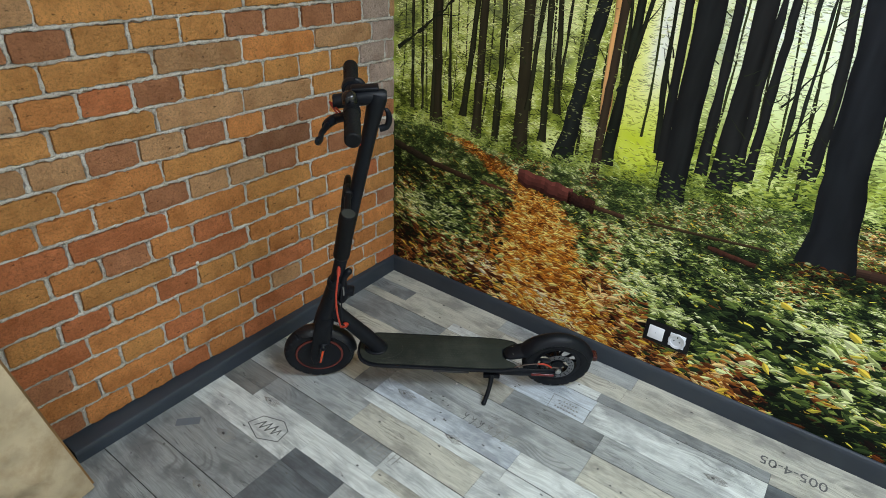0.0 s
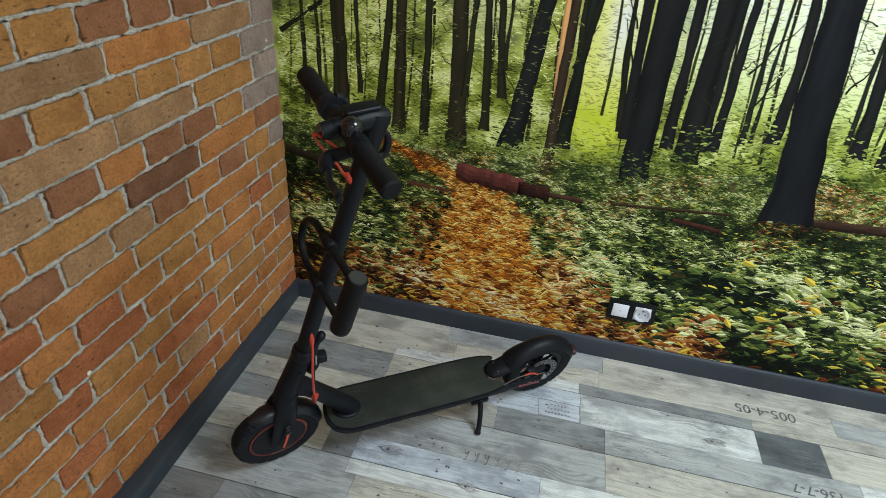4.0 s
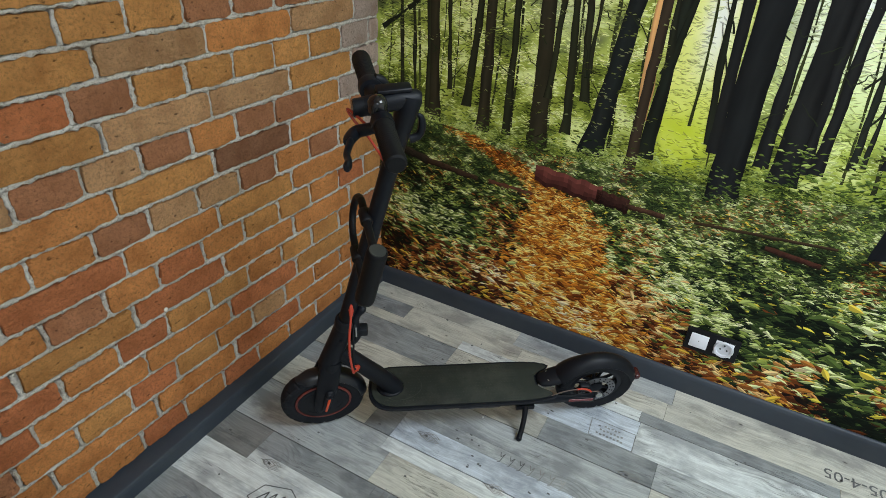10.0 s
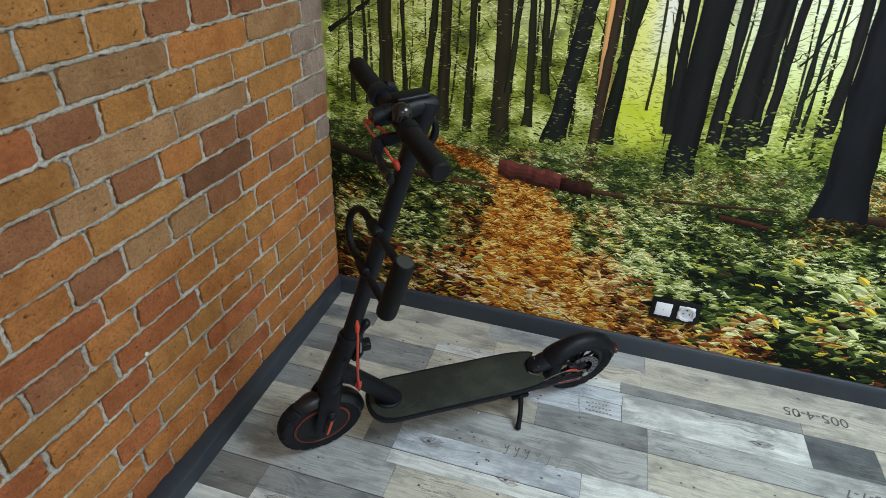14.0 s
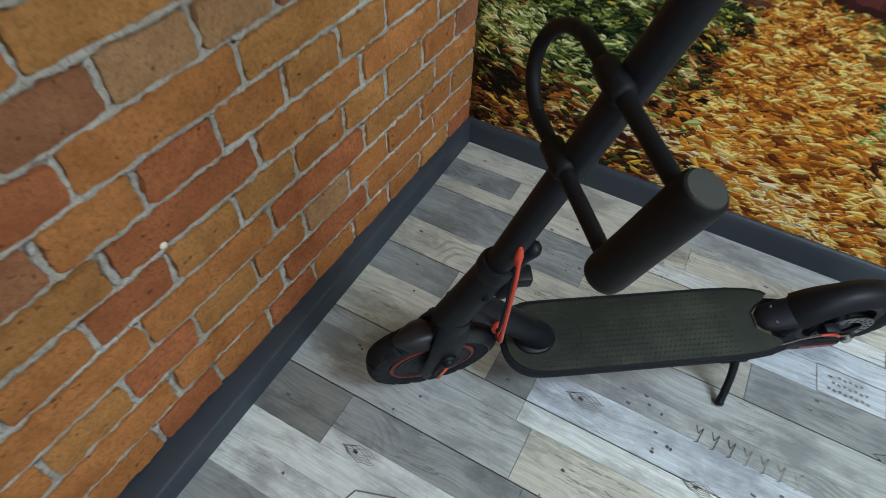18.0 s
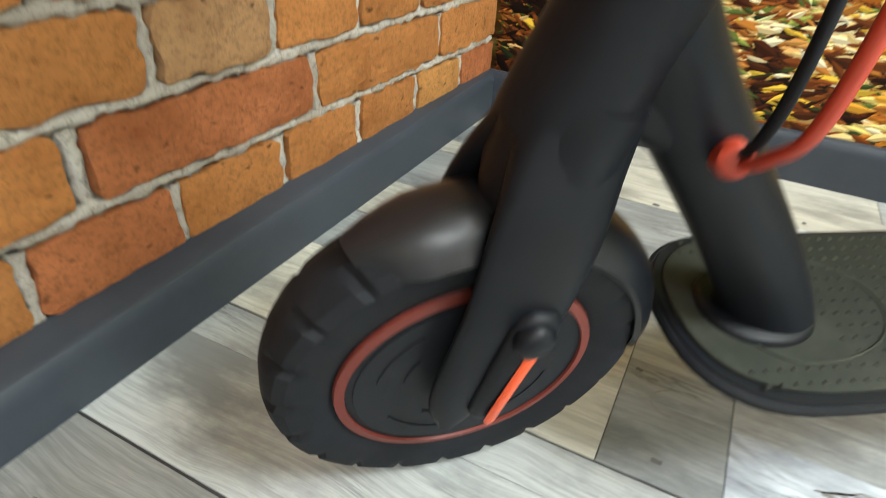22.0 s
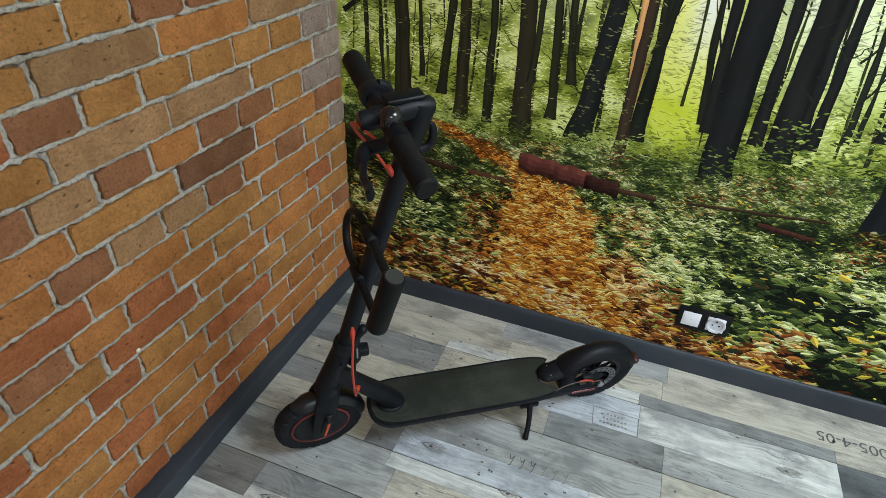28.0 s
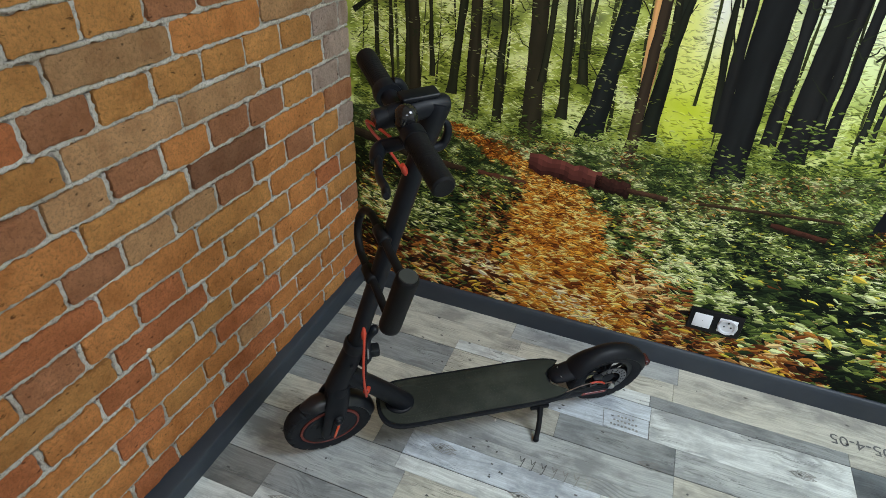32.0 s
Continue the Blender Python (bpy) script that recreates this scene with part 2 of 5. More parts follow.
def box(bm, x0, x1, y0, y1, z0, z1, bevel=0.0, seg=2):
    m = Matrix.Translation(((x0 + x1) / 2, (y0 + y1) / 2, (z0 + z1) / 2)) @ Matrix.Diagonal((x1 - x0, y1 - y0, z1 - z0, 1))
    made = bmesh.ops.create_cube(bm, size=1, matrix=m)
    if bevel:
        edges = list({e for v in made["verts"] for e in v.link_edges})
        bmesh.ops.bevel(bm, geom=edges, offset=bevel, segments=seg, affect="EDGES", profile=0.5)
    return bm


def loft(bm, rings, cap=True, closed=False):
    """Skin over rings of points, all of the same count."""
    vs = [[bm.verts.new(p) for p in r] for r in rings]
    n = len(vs[0])
    pairs = list(zip(vs, vs[1:])) + ([(vs[-1], vs[0])] if closed else [])
    for a, b in pairs:
        for k in range(n):
            bm.faces.new((a[k], a[(k + 1) % n], b[(k + 1) % n], b[k]))
    if cap and not closed:
        bm.faces.new(vs[0][::-1])
        bm.faces.new(vs[-1])
    return bm


def spline(pts, n):
    """n points on a smooth curve through pts (Catmull-Rom)."""
    p = [Vector(q) for q in pts]
    p = [2 * p[0] - p[1], *p, 2 * p[-1] - p[-2]]
    out = []
    for k in range(n):
        s = k / (n - 1) * (len(p) - 3)
        i = min(int(s), len(p) - 4)
        u = s - i
        a, b, c, d = p[i:i + 4]
        out.append(0.5 * (2 * b + (c - a) * u + (2 * a - 5 * b + 4 * c - d) * u * u + (3 * b - a - 3 * c + d) * u ** 3))
    return out


def tube(bm, pts, r, seg=12, cap=True, flat=1.0, side=None):
    """A pipe along pts; r: one radius or one for each point; flat: its width across side, as a part of r."""
    pts = [Vector(p) for p in pts]
    rad = r if isinstance(r, (list, tuple)) else [r] * len(pts)
    rings, ref = [], Vector(side) if side else None
    for k, p in enumerate(pts):
        t = (pts[min(k + 1, len(pts) - 1)] - pts[max(k - 1, 0)]).normalized()
        if ref is None:
            ref = t.orthogonal()
        u = (ref - t * ref.dot(t)).normalized()
        if side is None:
            ref = u
        v = t.cross(u)
        rings.append([p + u * (math.cos(a) * rad[k] * flat) + v * (math.sin(a) * rad[k]) for a in (2 * math.pi * j / seg for j in range(seg))])
    return loft(bm, rings, cap)


def lathe(bm, prof, c, seg=48, axis="Y", arc=None):
    """Turns a profile of (radius, offset along the axis) round the axis through c."""
    n = seg if arc is None else seg + 1
    rings = []
    for k in range(n):
        a = 2 * math.pi * k / seg if arc is None else radians(arc[0] + (arc[1] - arc[0]) * k / seg)
        rings.append([Vector(c) + Vector((math.cos(a) * r, o, math.sin(a) * r)) for r, o in prof])
    return loft(bm, rings, cap=arc is not None, closed=arc is None)


# ---- the room ----
def slab(name, x0, x1, y0, y1, z0, z1, material, label, m=None):
    ob = part(name, box(bmesh.new(), x0, x1, y0, y1, z0, z1), material, m=m)
    return tagged(ob, label, name.split("_")[0], kind="structure")


slab("ceiling", -0.2, ROOM_X + 0.2, ROOM_Y - 0.2, 0.5, ROOM_Z, ROOM_Z + 0.12, PAINT, "plain white painted ceiling")
slab("wall_east", ROOM_X, ROOM_X + 0.12, ROOM_Y - 0.12, 0.5, -0.1, ROOM_Z, PAINT, "plain pale painted wall closing the room")
slab("wall_south", -0.14, ROOM_X, ROOM_Y - 0.12, ROOM_Y, -0.1, ROOM_Z, PAINT, "plain pale painted wall closing the room")
wall_west = slab("wall_west", -0.14, -0.0145, ROOM_Y, 0.0, -0.1, ROOM_Z, MORTAR, "brick wall with rough pale mortar joints")
wall_north = slab("wall_north", -0.14, ROOM_X + 0.05, 0.0015, 0.13, -0.1, ROOM_Z, PAINT, "wall behind the forest photo mural", PIC)
floor = slab("floor", -0.005, ROOM_X, ROOM_Y, 0.15, -0.12, -0.002, SEAM, "floor of grey weathered laminate boards with printed stamps")


def skirting(name, length, m, label, back=0.0, drop=0.0):
    """A slate-coloured board with a rounded top edge, standing along a wall (along its own x); back: how far it is let into the wall; drop: how much lower it is at its start."""
    prof = [(back, 0.0), (back, 0.0725), (-0.006, 0.0730), (-0.011, 0.0705), (-0.0145, 0.065), (-0.016, 0.056), (-0.016, 0.0)]
    bm = bmesh.new()
    loft(bm, [[(x, y, z - (d if z else 0.0)) for y, z in prof] for x, d in ((0.0, drop), (length, 0.0))])
    ob = part(name, bm, SKIRT, m=m, smooth=30)
    return tagged(ob, label, "baseboard", kind="structure")


skirting("baseboard_north", ROOM_X - 0.02, PIC @ pose(0.0, 0, 0), "dark slate-grey baseboard under the forest mural")
skirting("baseboard_west", 1.395, PIC @ pose(-0.0015, -1.41, 0, 0, 0, 90), "dark slate-grey baseboard under the brick wall", 0.06, 0.030)


# ---- the forest mural: a flat photo print, laid down leaf by leaf ----
MW, MH, MZ = 3.55, 2.56, 0.04
mural_rng = random.Random(11)


def fnoise(u, z, s, seed=0):
    return noise.noise(Vector((u * s + seed * 17.3, z * s + seed * 5.1, seed * 3.7)))


def fade(a, b, x):
    t = min(1.0, max(0.0, (x - a) / (b - a)))
    return t * t * (3 - 2 * t)


def blend(a, b, t):
    return tuple(p + (q - p) * t for p, q in zip(a, b))


def horizon(u):
    """Height at which the forest floor of the picture ends."""
    return 0.70 + 0.05 * fade(0.9, 1.5, u) + 0.012 * math.sin(9 * u)


TRACK = ((0.04, 0.62, 1.08), (0.12, 0.59, 1.00), (0.26, 0.54, 0.915), (0.37, 0.56, 0.851), (0.50, 0.582, 0.793), (0.57, 0.56, 0.73), (0.61, 0.500, 0.60), (0.65, 0.41, 0.50), (0.69, 0.30, 0.38), (0.73, 0.26, 0.31))


def path_edges(z):
    """The leaf-covered track: its two sides at a height."""
    for (z0, l0, r0), (z1, l1, r1) in zip(TRACK, TRACK[1:]):
        if z <= z1:
            k = max(0.0, (z - z0) / (z1 - z0))
            return l0 + (l1 - l0) * k, r0 + (r1 - r0) * k
    return 0.25, 0.33


def glow(u, z):
    """How much sunlight breaks through the crowns."""
    a = 1.15 * math.exp(-((u - 0.975) / 0.078) ** 4) * fade(0.66, 0.86, z)
    b = 0.95 * math.exp(-((u - 1.36) / 0.22) ** 4) * fade(0.80, 1.02, z)
    c = 0.95 * math.exp(-((u - 1.72) / 0.24) ** 4) * fade(0.80, 1.02, z)
    d = 0.55 * math.exp(-((u - 0.63) / 0.075) ** 2) * fade(0.96, 1.14, z) + 0.16 * fade(0.90, 1.25, z)
    return min(1.0, a + b + c + d)


def patches(u, z, spots):
    return min(1.0, sum(k * math.exp(-((u - a) / ra) ** 2 - ((z - b + t * (u - a)) / rb) ** 2) for a, b, ra, rb, t, k in spots))


SUN = ((0.82, 0.12, 0.13, 0.045, 0.5, 1.0), (0.47, 0.20, 0.14, 0.060, 0.3, 0.55), (1.22, 0.305, 0.13, 0.030, 0.15, 1.0), (1.10, 0.53, 0.15, 0.05, 0, 0.40), (1.42, 0.485, 0.12, 0.025, 0, 0.5),
       (1.66, 0.42, 0.16, 0.06, 0, 0.9), (1.08, 0.385, 0.10, 0.035, 0, 0.7), (0.20, 0.37, 0.14, 0.060, 0.2, 0.55), (1.95, 0.30, 0.15, 0.06, 0, 0.6), (1.50, 0.23, 0.12, 0.03, 0, 0.35))
SHADE = ((1.42, 0.375, 0.13, 0.032, 0, 0.75), (1.36, 0.565, 0.17, 0.028, 0.1, 0.75), (1.54, 0.35, 0.10, 0.04, 0, 0.7), (0.05, 0.22, 0.06, 0.05, 0, 0.6), (0.08, 0.50, 0.10, 0.05, 0, 0.8),
         (0.28, 0.25, 0.07, 0.025, 0, 0.45), (1.75, 0.11, 0.25, 0.06, 0, 0.8), (1.70, 0.585, 0.22, 0.03, 0, 0.9), (1.53, 0.48, 0.08, 0.02, 0, 0.6), (2.2, 0.45, 0.3, 0.1, 0, 0.5), (1.23, 0.35, 0.06, 0.022, 0, 0.7), (1.28, 0.45, 0.1, 0.02, 0, 0.5))


def tone_of(stops, t):
    """A colour from a short ramp of (place, colour)."""
    for (p0, c0), (p1, c1) in zip(stops, stops[1:]):
        if t <= p1:
            return blend(c0, c1, max(0.0, (t - p0) / (p1 - p0)))
    return stops[-1][1]


CROWN = ((0, (0.008, 0.014, 0.002)), (0.3, (0.060, 0.082, 0.012)), (0.55, (0.210, 0.268, 0.032)), (0.8, (0.48, 0.56, 0.095)), (1.0, (0.82, 0.89, 0.36)))
SHRUB = ((0, (0.010, 0.022, 0.005)), (0.35, (0.055, 0.092, 0.018)), (0.65, (0.19, 0.27, 0.048)), (1.0, (0.54, 0.65, 0.18)))
GREEN = ((0, (0.003, 0.006, 0.003)), (0.30, (0.018, 0.036, 0.012)), (0.55, (0.090, 0.140, 0.030)), (0.78, (0.34, 0.42, 0.085)), (1.0, (0.80, 0.86, 0.42)))
RUST = ((0, (0.008, 0.004, 0.003)), (0.32, (0.070, 0.018, 0.006)), (0.58, (0.26, 0.070, 0.014)), (0.8, (0.55, 0.22, 0.040)), (1.0, (0.90, 0.66, 0.28)))
PALE = (0.95, 0.88, 0.64)
TRAIL = ((0, (0.060, 0.013, 0.004)), (0.35, (0.25, 0.062, 0.010)), (0.65, (0.60, 0.195, 0.020)), (0.88, (0.86, 0.42, 0.050)), (1.0, (0.95, 0.72, 0.22)))


def sunny(u, z, r):
    """The glare between the trunks: lemon beside the track, near white towards the sky."""
    c = blend((0.60, 0.70, 0.035), (0.95, 0.97, 0.30), 0.25 * r + 0.75 * fade(0.82, 1.02, z))
    core = math.exp(-((u - 0.995) / 0.035) ** 2) * fade(0.92, 1.12, z)
    c = blend(c, (0.96, 0.98, 0.90), 0.9 * core)
    if u > 1.12:
        c = blend(blend((0.58, 0.72, 0.10), (0.86, 0.95, 0.52), fade(0.82, 1.08, z)), (0.94, 0.98, 0.94), 0.8 * r * fade(1.0, 1.2, z))
    if u < 0.80:
        c = blend(c, (0.84, 0.93, 0.70), 0.5)
    return c


def leaf_colour(u, z, shrub=False):
    """The print's colour of one leaf or blade at a place, with chance."""
    r = mural_rng.random()
    if shrub:
        n = 0.8 * fnoise(u, z, 12, 4) + 0.6 * fnoise(u, z, 34, 2)
        c = tone_of(SHRUB, 0.48 + 0.75 * n + 0.5 * (r - 0.5) + 0.25 * fade(horizon(u), horizon(u) + 0.12, z) * glow(u, z + 0.1))
        return blend(c, (0.45, 0.56, 0.07), 0.5 * r * glow(u, z + 0.06) * fade(0.92, 1.0, u) * fade(1.12, 1.05, u))
    if z > horizon(u):
        g = glow(u, z)
        n = fnoise(u, z, 8) * 0.55 + fnoise(u, z, 27, 2) * 0.75
        c = tone_of(CROWN, 0.67 + 0.08 * fade(0.95, 0.85, u) + 0.95 * n + 0.60 * (r - 0.5) + 0.10 * fade(0.95, 1.2, z))
        low = fade(horizon(u) + 0.16, horizon(u), z)
        c = blend(c, tone_of(SHRUB, 0.42 + 0.8 * n + 0.6 * (r - 0.5)), 0.65 * low)
        return blend(c, sunny(u, z, r), min(1, g * (0.35 + 0.80 * mural_rng.random())))
    pl, pr = path_edges(z)
    wob = 0.05 * fnoise(u, z, 14, 3)
    inside = fade(pl - 0.06, pl + 0.03, u + wob) * (1 - fade(pr - 0.03, pr + 0.05, u + wob))
    lit, shade = patches(u, z, SUN), patches(u, z, SHADE)
    big, small = fnoise(u, z, 7, 5), fnoise(u, z * 1.7, 24, 6)
    clump = fnoise(u, z * 1.8, 55, 12)
    level = 0.47 + 0.26 * big + 0.62 * small + 0.42 * clump + 0.75 * (r - 0.5) + 0.34 * lit - 0.62 * shade
    bright = None
    if mural_rng.random() < 0.42 * lit:                         # leaves that catch the sun
        bright = blend((0.42, 0.54, 0.12), (0.86, 0.88, 0.52), 0.2 + 0.8 * r) if inside < 0.3 and z > 0.24 else blend((0.84, 0.56, 0.14), PALE, 0.3 + 0.7 * r)
    if mural_rng.random() < inside:
        return bright or tone_of(TRAIL, 0.68 - 0.22 * fade(0.54, 0.68, z) + 0.3 * small + 0.35 * clump + 0.85 * (r - 0.5) + 0.2 * lit)
    right = 1 - fade(0.02, 0.26, u - pr) if u > pr else 0.0
    rust = 0.06 + 0.7 * big + 0.85 * right * fade(0.42, 0.28, z) + 0.66 * fade(0.26, 0.10, z) * (1 - 0.55 * fade(1.5, 1.8, u))
    if u < pl:
        level -= 0.02 + 0.16 * fade(0.24, 0.40, z)
        rust = max(0.62 * fade(0.34, 0.24, z), 0.25 - 0.22 * fade(0.26, 0.36, z) + 0.6 * big) + 0.15 * fade(0.28, 0.12, z) + 0.45 * fade(0.18, 0.0, pl - u) * fade(0.58, 0.44, z) - 0.30 * fade(0.46, 0.56, z) - 0.9 * patches(u, z, SUN[7:8])
    if mural_rng.random() < min(0.9, rust):
        c = tone_of(RUST, level + 0.06)
        if mural_rng.random() < 0.07:
            c = (0.78, 0.52, 0.06)
        return bright or c
    far_off = fade(0.50, 0.70, z)
    c = tone_of(GREEN, level + 0.03 + 0.08 * far_off)
    if mural_rng.random() < 0.02 + 0.04 * fade(1.4, 1.8, u) * fade(0.5, 0.3, z):
        c = (0.72, 0.62, 0.07)
    return bright or blend(c, (0.10, 0.16, 0.045), 0.30 * far_off)


def ground_colour(u, z):
    """The tone between the leaves: dark hollows on the ground, the far wood and the glare above."""
    if z > horizon(u):
        g, r = glow(u, z), 0.5 + fnoise(u, z, 20, 3)
        c = tone_of(CROWN, 0.66 + 0.5 * fnoise(u, z, 8) + 0.4 * fnoise(u, z, 30, 2))
        return blend(c, sunny(u, z, max(0.0, min(1.0, r))), min(1, 1.15 * g))
    c = (0.0, 0.0, 0.0)
    for _ in range(3):
        c = tuple(p + q / 3 for p, q in zip(c, leaf_colour(u, z)))
    return tuple(v * 0.30 for v in c)


def print_mat():
    m, nt, bsdf, vec, rnd = begin("photo_print", False)
    at = nt.nodes.new("ShaderNodeVertexColor")
    at.layer_name = "print"
    fine = noise_of(nt, vec, 220, 4, 0.7)
    col = mixed(nt, span(nt, fine, 0.0, 0.12), at.outputs["Color"], (0.0, 0.0, 0.0))
    finish(nt, bsdf, col, 0.55, noise_of(nt, vec, 900, 2), 0.05, 0.0003, 0, 0.12)
    return m


PRINT = print_mat()


class Sheet:
    """Gathers flat coloured shapes of a print, each a hair in front of the one before it."""

    def __init__(self, depth0, depth1):
        self.v, self.f, self.c, self.d0, self.d1 = [], [], [], depth0, depth1

    def add(self, pts, col, colors=None):
        if min(p[0] for p in pts) < 0.002:
            return
        n = len(self.v)
        self.v += [(u, len(self.f), z) for u, z in pts]
        self.f.append(tuple(range(n, n + len(pts))))
        self.c += [(*k, 1.0) for k in (colors or [col] * len(pts))]

    def build(self, name, parent, label="", kind="stuff"):
        k = (self.d1 - self.d0) / max(1, len(self.f))
        me = bpy.data.meshes.new(name)
        me.from_pydata([(u, -(self.d0 + q * k), z) for u, q, z in self.v], [], self.f)
        at = me.color_attributes.new("print", "FLOAT_COLOR", "POINT")
        at.data.foreach_set("color", np.array(self.c, dtype=np.float32).ravel())
        me.materials.append(PRINT)
        ob = new(name, me)
        if parent is not None:
            ob.parent = parent
        return tagged(ob, label, kind=kind)


def leaf(sheet, u, z, size, flat, turn, col):
    """One leaf: pointed, bowed a little, with two unlike halves when it is large."""
    ca, sa = math.cos(turn), math.sin(turn)
    bow = 0.5 * (mural_rng.random() - 0.5)
    shape = ((-1.15, 0), (-0.4, -0.8), (0.35, -0.75), (1.2, 0.05), (0.3, 0.75), (-0.45, 0.7))
    j = 0.30
    pts = []
    for a, b in shape:
        a, b = size * (a + j * (mural_rng.random() - 0.5)), size * (flat * (b + j * (mural_rng.random() - 0.5)) + bow * (1 - a * a) * 0.5)
        pts.append((u + a * ca - b * sa, z + a * sa + b * ca))
    if max(p[0] for p in pts) < MW and min(p[1] for p in pts) > MZ and max(p[1] for p in pts) < MH:
        if size < 0.0060:
            sheet.add(pts, col)
        else:
            sheet.add([pts[0], pts[1], pts[2], pts[3]], tuple(v * 0.58 for v in col))
            sheet.add([pts[3], pts[4], pts[5], pts[0]], tuple(min(1.0, v * 1.15) for v in col))


def trunk(sheet, top, foot, w_top, w_foot, col, rough=0.004, lit=0.35, flare=1.5, strips=5, bow=0.0):
    """A trunk from strips of bark, from its foot up to the top, with its roots spreading."""
    (u1, z1), (u0, z0) = top, foot
    slope = (u1 - u0) / (z1 - z0)
    z_end = min(MH - 0.01, z1 + 1.2)
    n = 34
    seed = mural_rng.random() * 50
    rows = []
    for k in range(n + 1):
        t = (k / n) ** 1.3
        z = z0 + (z_end - z0) * t
        q = min(1.3, (z - z0) / (z1 - z0))
        w = w_foot + (w_top - w_foot) * q + w_foot * (flare - 1) * math.exp(-t * 26)
        mid = u0 + slope * (z - z0) + bow * math.sin(math.pi * min(q, 1.0)) + (0.003 + 0.05 * w_top) * noise.noise(Vector((seed, z * 3.5, 3)))
        rows.append((z, mid - w / 2 + rough * noise.noise(Vector((seed, z * 14, 0))), mid + w / 2 + rough * noise.noise(Vector((seed + 9, z * 14, 0)))))
    for k in range(n):
        (za, la, ra), (zb, lb, rb) = rows[k], rows[k + 1]
        for s in range(strips):
            p, q = s / strips, (s + 1) / strips
            shades = [tuple(max(0.002, v * (0.40 + lit * 1.3 * math.sin(math.pi * (0.1 + 0.85 * e)) ** 2 + 0.45 * noise.noise(Vector((seed + e * 15, zz * 9, 2))))) for v in col) for e, zz in ((p, za), (q, za), (q, zb), (p, zb))]
            pts = [(la + (ra - la) * p, za), (la + (ra - la) * q, za), (lb + (rb - lb) * q, zb), (lb + (rb - lb) * p, zb)]
            sheet.add(pts, None, shades)


def twig(sheet, a, b, w, col, seed):
    """A thin branch from a to b, crooked and tapering."""
    n, pts = 7, []
    for k in range(n + 1):
        t = k / n
        pts.append((a[0] + (b[0] - a[0]) * t + 0.012 * math.sin(math.pi * t) * noise.noise(Vector((seed, t * 3, 0))), a[1] + (b[1] - a[1]) * t + 0.012 * math.sin(math.pi * t) * noise.noise(Vector((seed, t * 3, 7)))))
    for k in range(n):
        (ua, za), (ub, zb) = pts[k], pts[k + 1]
        d = Vector((ub - ua, zb - za)).normalized()
        wa, wb = w * (1 - 0.75 * k / n) / 2, w * (1 - 0.75 * (k + 1) / n) / 2
        sheet.add([(ua + d.y * wa, za - d.x * wa), (ub + d.y * wb, zb - d.x * wb), (ub - d.y * wb, zb + d.x * wb), (ua - d.y * wa, za + d.x * wa)], col)


# plain ground of the print, finest where it faces the room
NU, NZ = 290, 190
us = [2.3 * i / 250 for i in range(251)] + [2.3 + (MW - 2.3) * (i + 1) / 40 for i in range(40)]
zs = [MZ + (1.42 - MZ) * j / 160 for j in range(161)] + [1.42 + (MH - 1.42) * (j + 1) / 30 for j in range(30)]
grid = bpy.data.meshes.new("wall_mural")
gv = [(u if u else -0.012, 0.0, z) for z in zs for u in us]
gf = [(j * (NU + 1) + i, j * (NU + 1) + i + 1, (j + 1) * (NU + 1) + i + 1, (j + 1) * (NU + 1) + i) for j in range(NZ) for i in range(NU)]
grid.from_pydata(gv, [], gf)
grid.color_attributes.new("print", "FLOAT_COLOR", "POINT").data.foreach_set("color", np.array([(*ground_colour(u, z), 1.0) for z in zs for u in us], dtype=np.float32).ravel())
grid.materials.append(PRINT)
mural = new("wall_mural", grid)
mural.matrix_world = PIC @ pose(0, 0.0012, 0)
tagged(mural, "forest photo mural with tall trunks, autumn leaves and a sunlit path", "mural", kind="structure")


def scatter(sheet, count, u0, u1, z0, z1, size, flat, keep=None, tone=1.0, shrub=False, sway=0.35):
    for _ in range(count):
        u, z = u0 + (u1 - u0) * mural_rng.random(), z0 + (z1 - z0) * mural_rng.random()
        if keep and not keep(u, z):
            continue
        s = size(u, z) * (0.55 + 0.9 * mural_rng.random())
        c = leaf_colour(u, z, shrub)
        leaf(sheet, u, z, s, flat * (0.6 + 0.8 * mural_rng.random()), mural_rng.gauss(0, sway) - 0.25 * fade(0.35, 0.0, u) * (z < 0.6), tuple(v * tone for v in c))


BROWN, MOSS, SLATE = (0.044, 0.037, 0.020), (0.032, 0.034, 0.016), (0.0165, 0.0170, 0.0165)


def above(u, z):
    return z > horizon(u) - 0.02


far = Sheet(0.0002, 0.0006)
scatter(far, 15000, 0, 2.3, 0.68, 1.40, lambda u, z: 0.0070, 0.34, above)
for k in range(34):                                             # thin stems far off
    u = 0.02 + 0.064 * k + 0.02 * mural_rng.random()
    lean = (mural_rng.random() - 0.5) * 0.05 - 0.03 * fade(0.9, 1.4, u)
    w = 0.004 + 0.008 * mural_rng.random() ** 2
    if abs(u - 0.97) > 0.075:
        trunk(far, (u + lean, 1.2), (u, horizon(u) + 0.02 + 0.08 * mural_rng.random()), w * 0.8, w, blend(MOSS, (0.13, 0.16, 0.04), mural_rng.random()), 0.003, 0.3, 1.1, 1, 0.02 * (mural_rng.random() - 0.5))
scatter(far, 13000, 0, 2.3, 0.68, 1.40, lambda u, z: 0.0052, 0.36, lambda u, z: above(u, z) and (glow(u, z) < 0.6 or fnoise(u, z, 13, 9) > 0.05))
scatter(far, 5000, 0, 0.92, 0.70, 1.30, lambda u, z: 0.0066, 0.26, lambda u, z: above(u, z) and fnoise(u, z * 1.6, 13, 8) > 0.04, 1.1, sway=0.22)
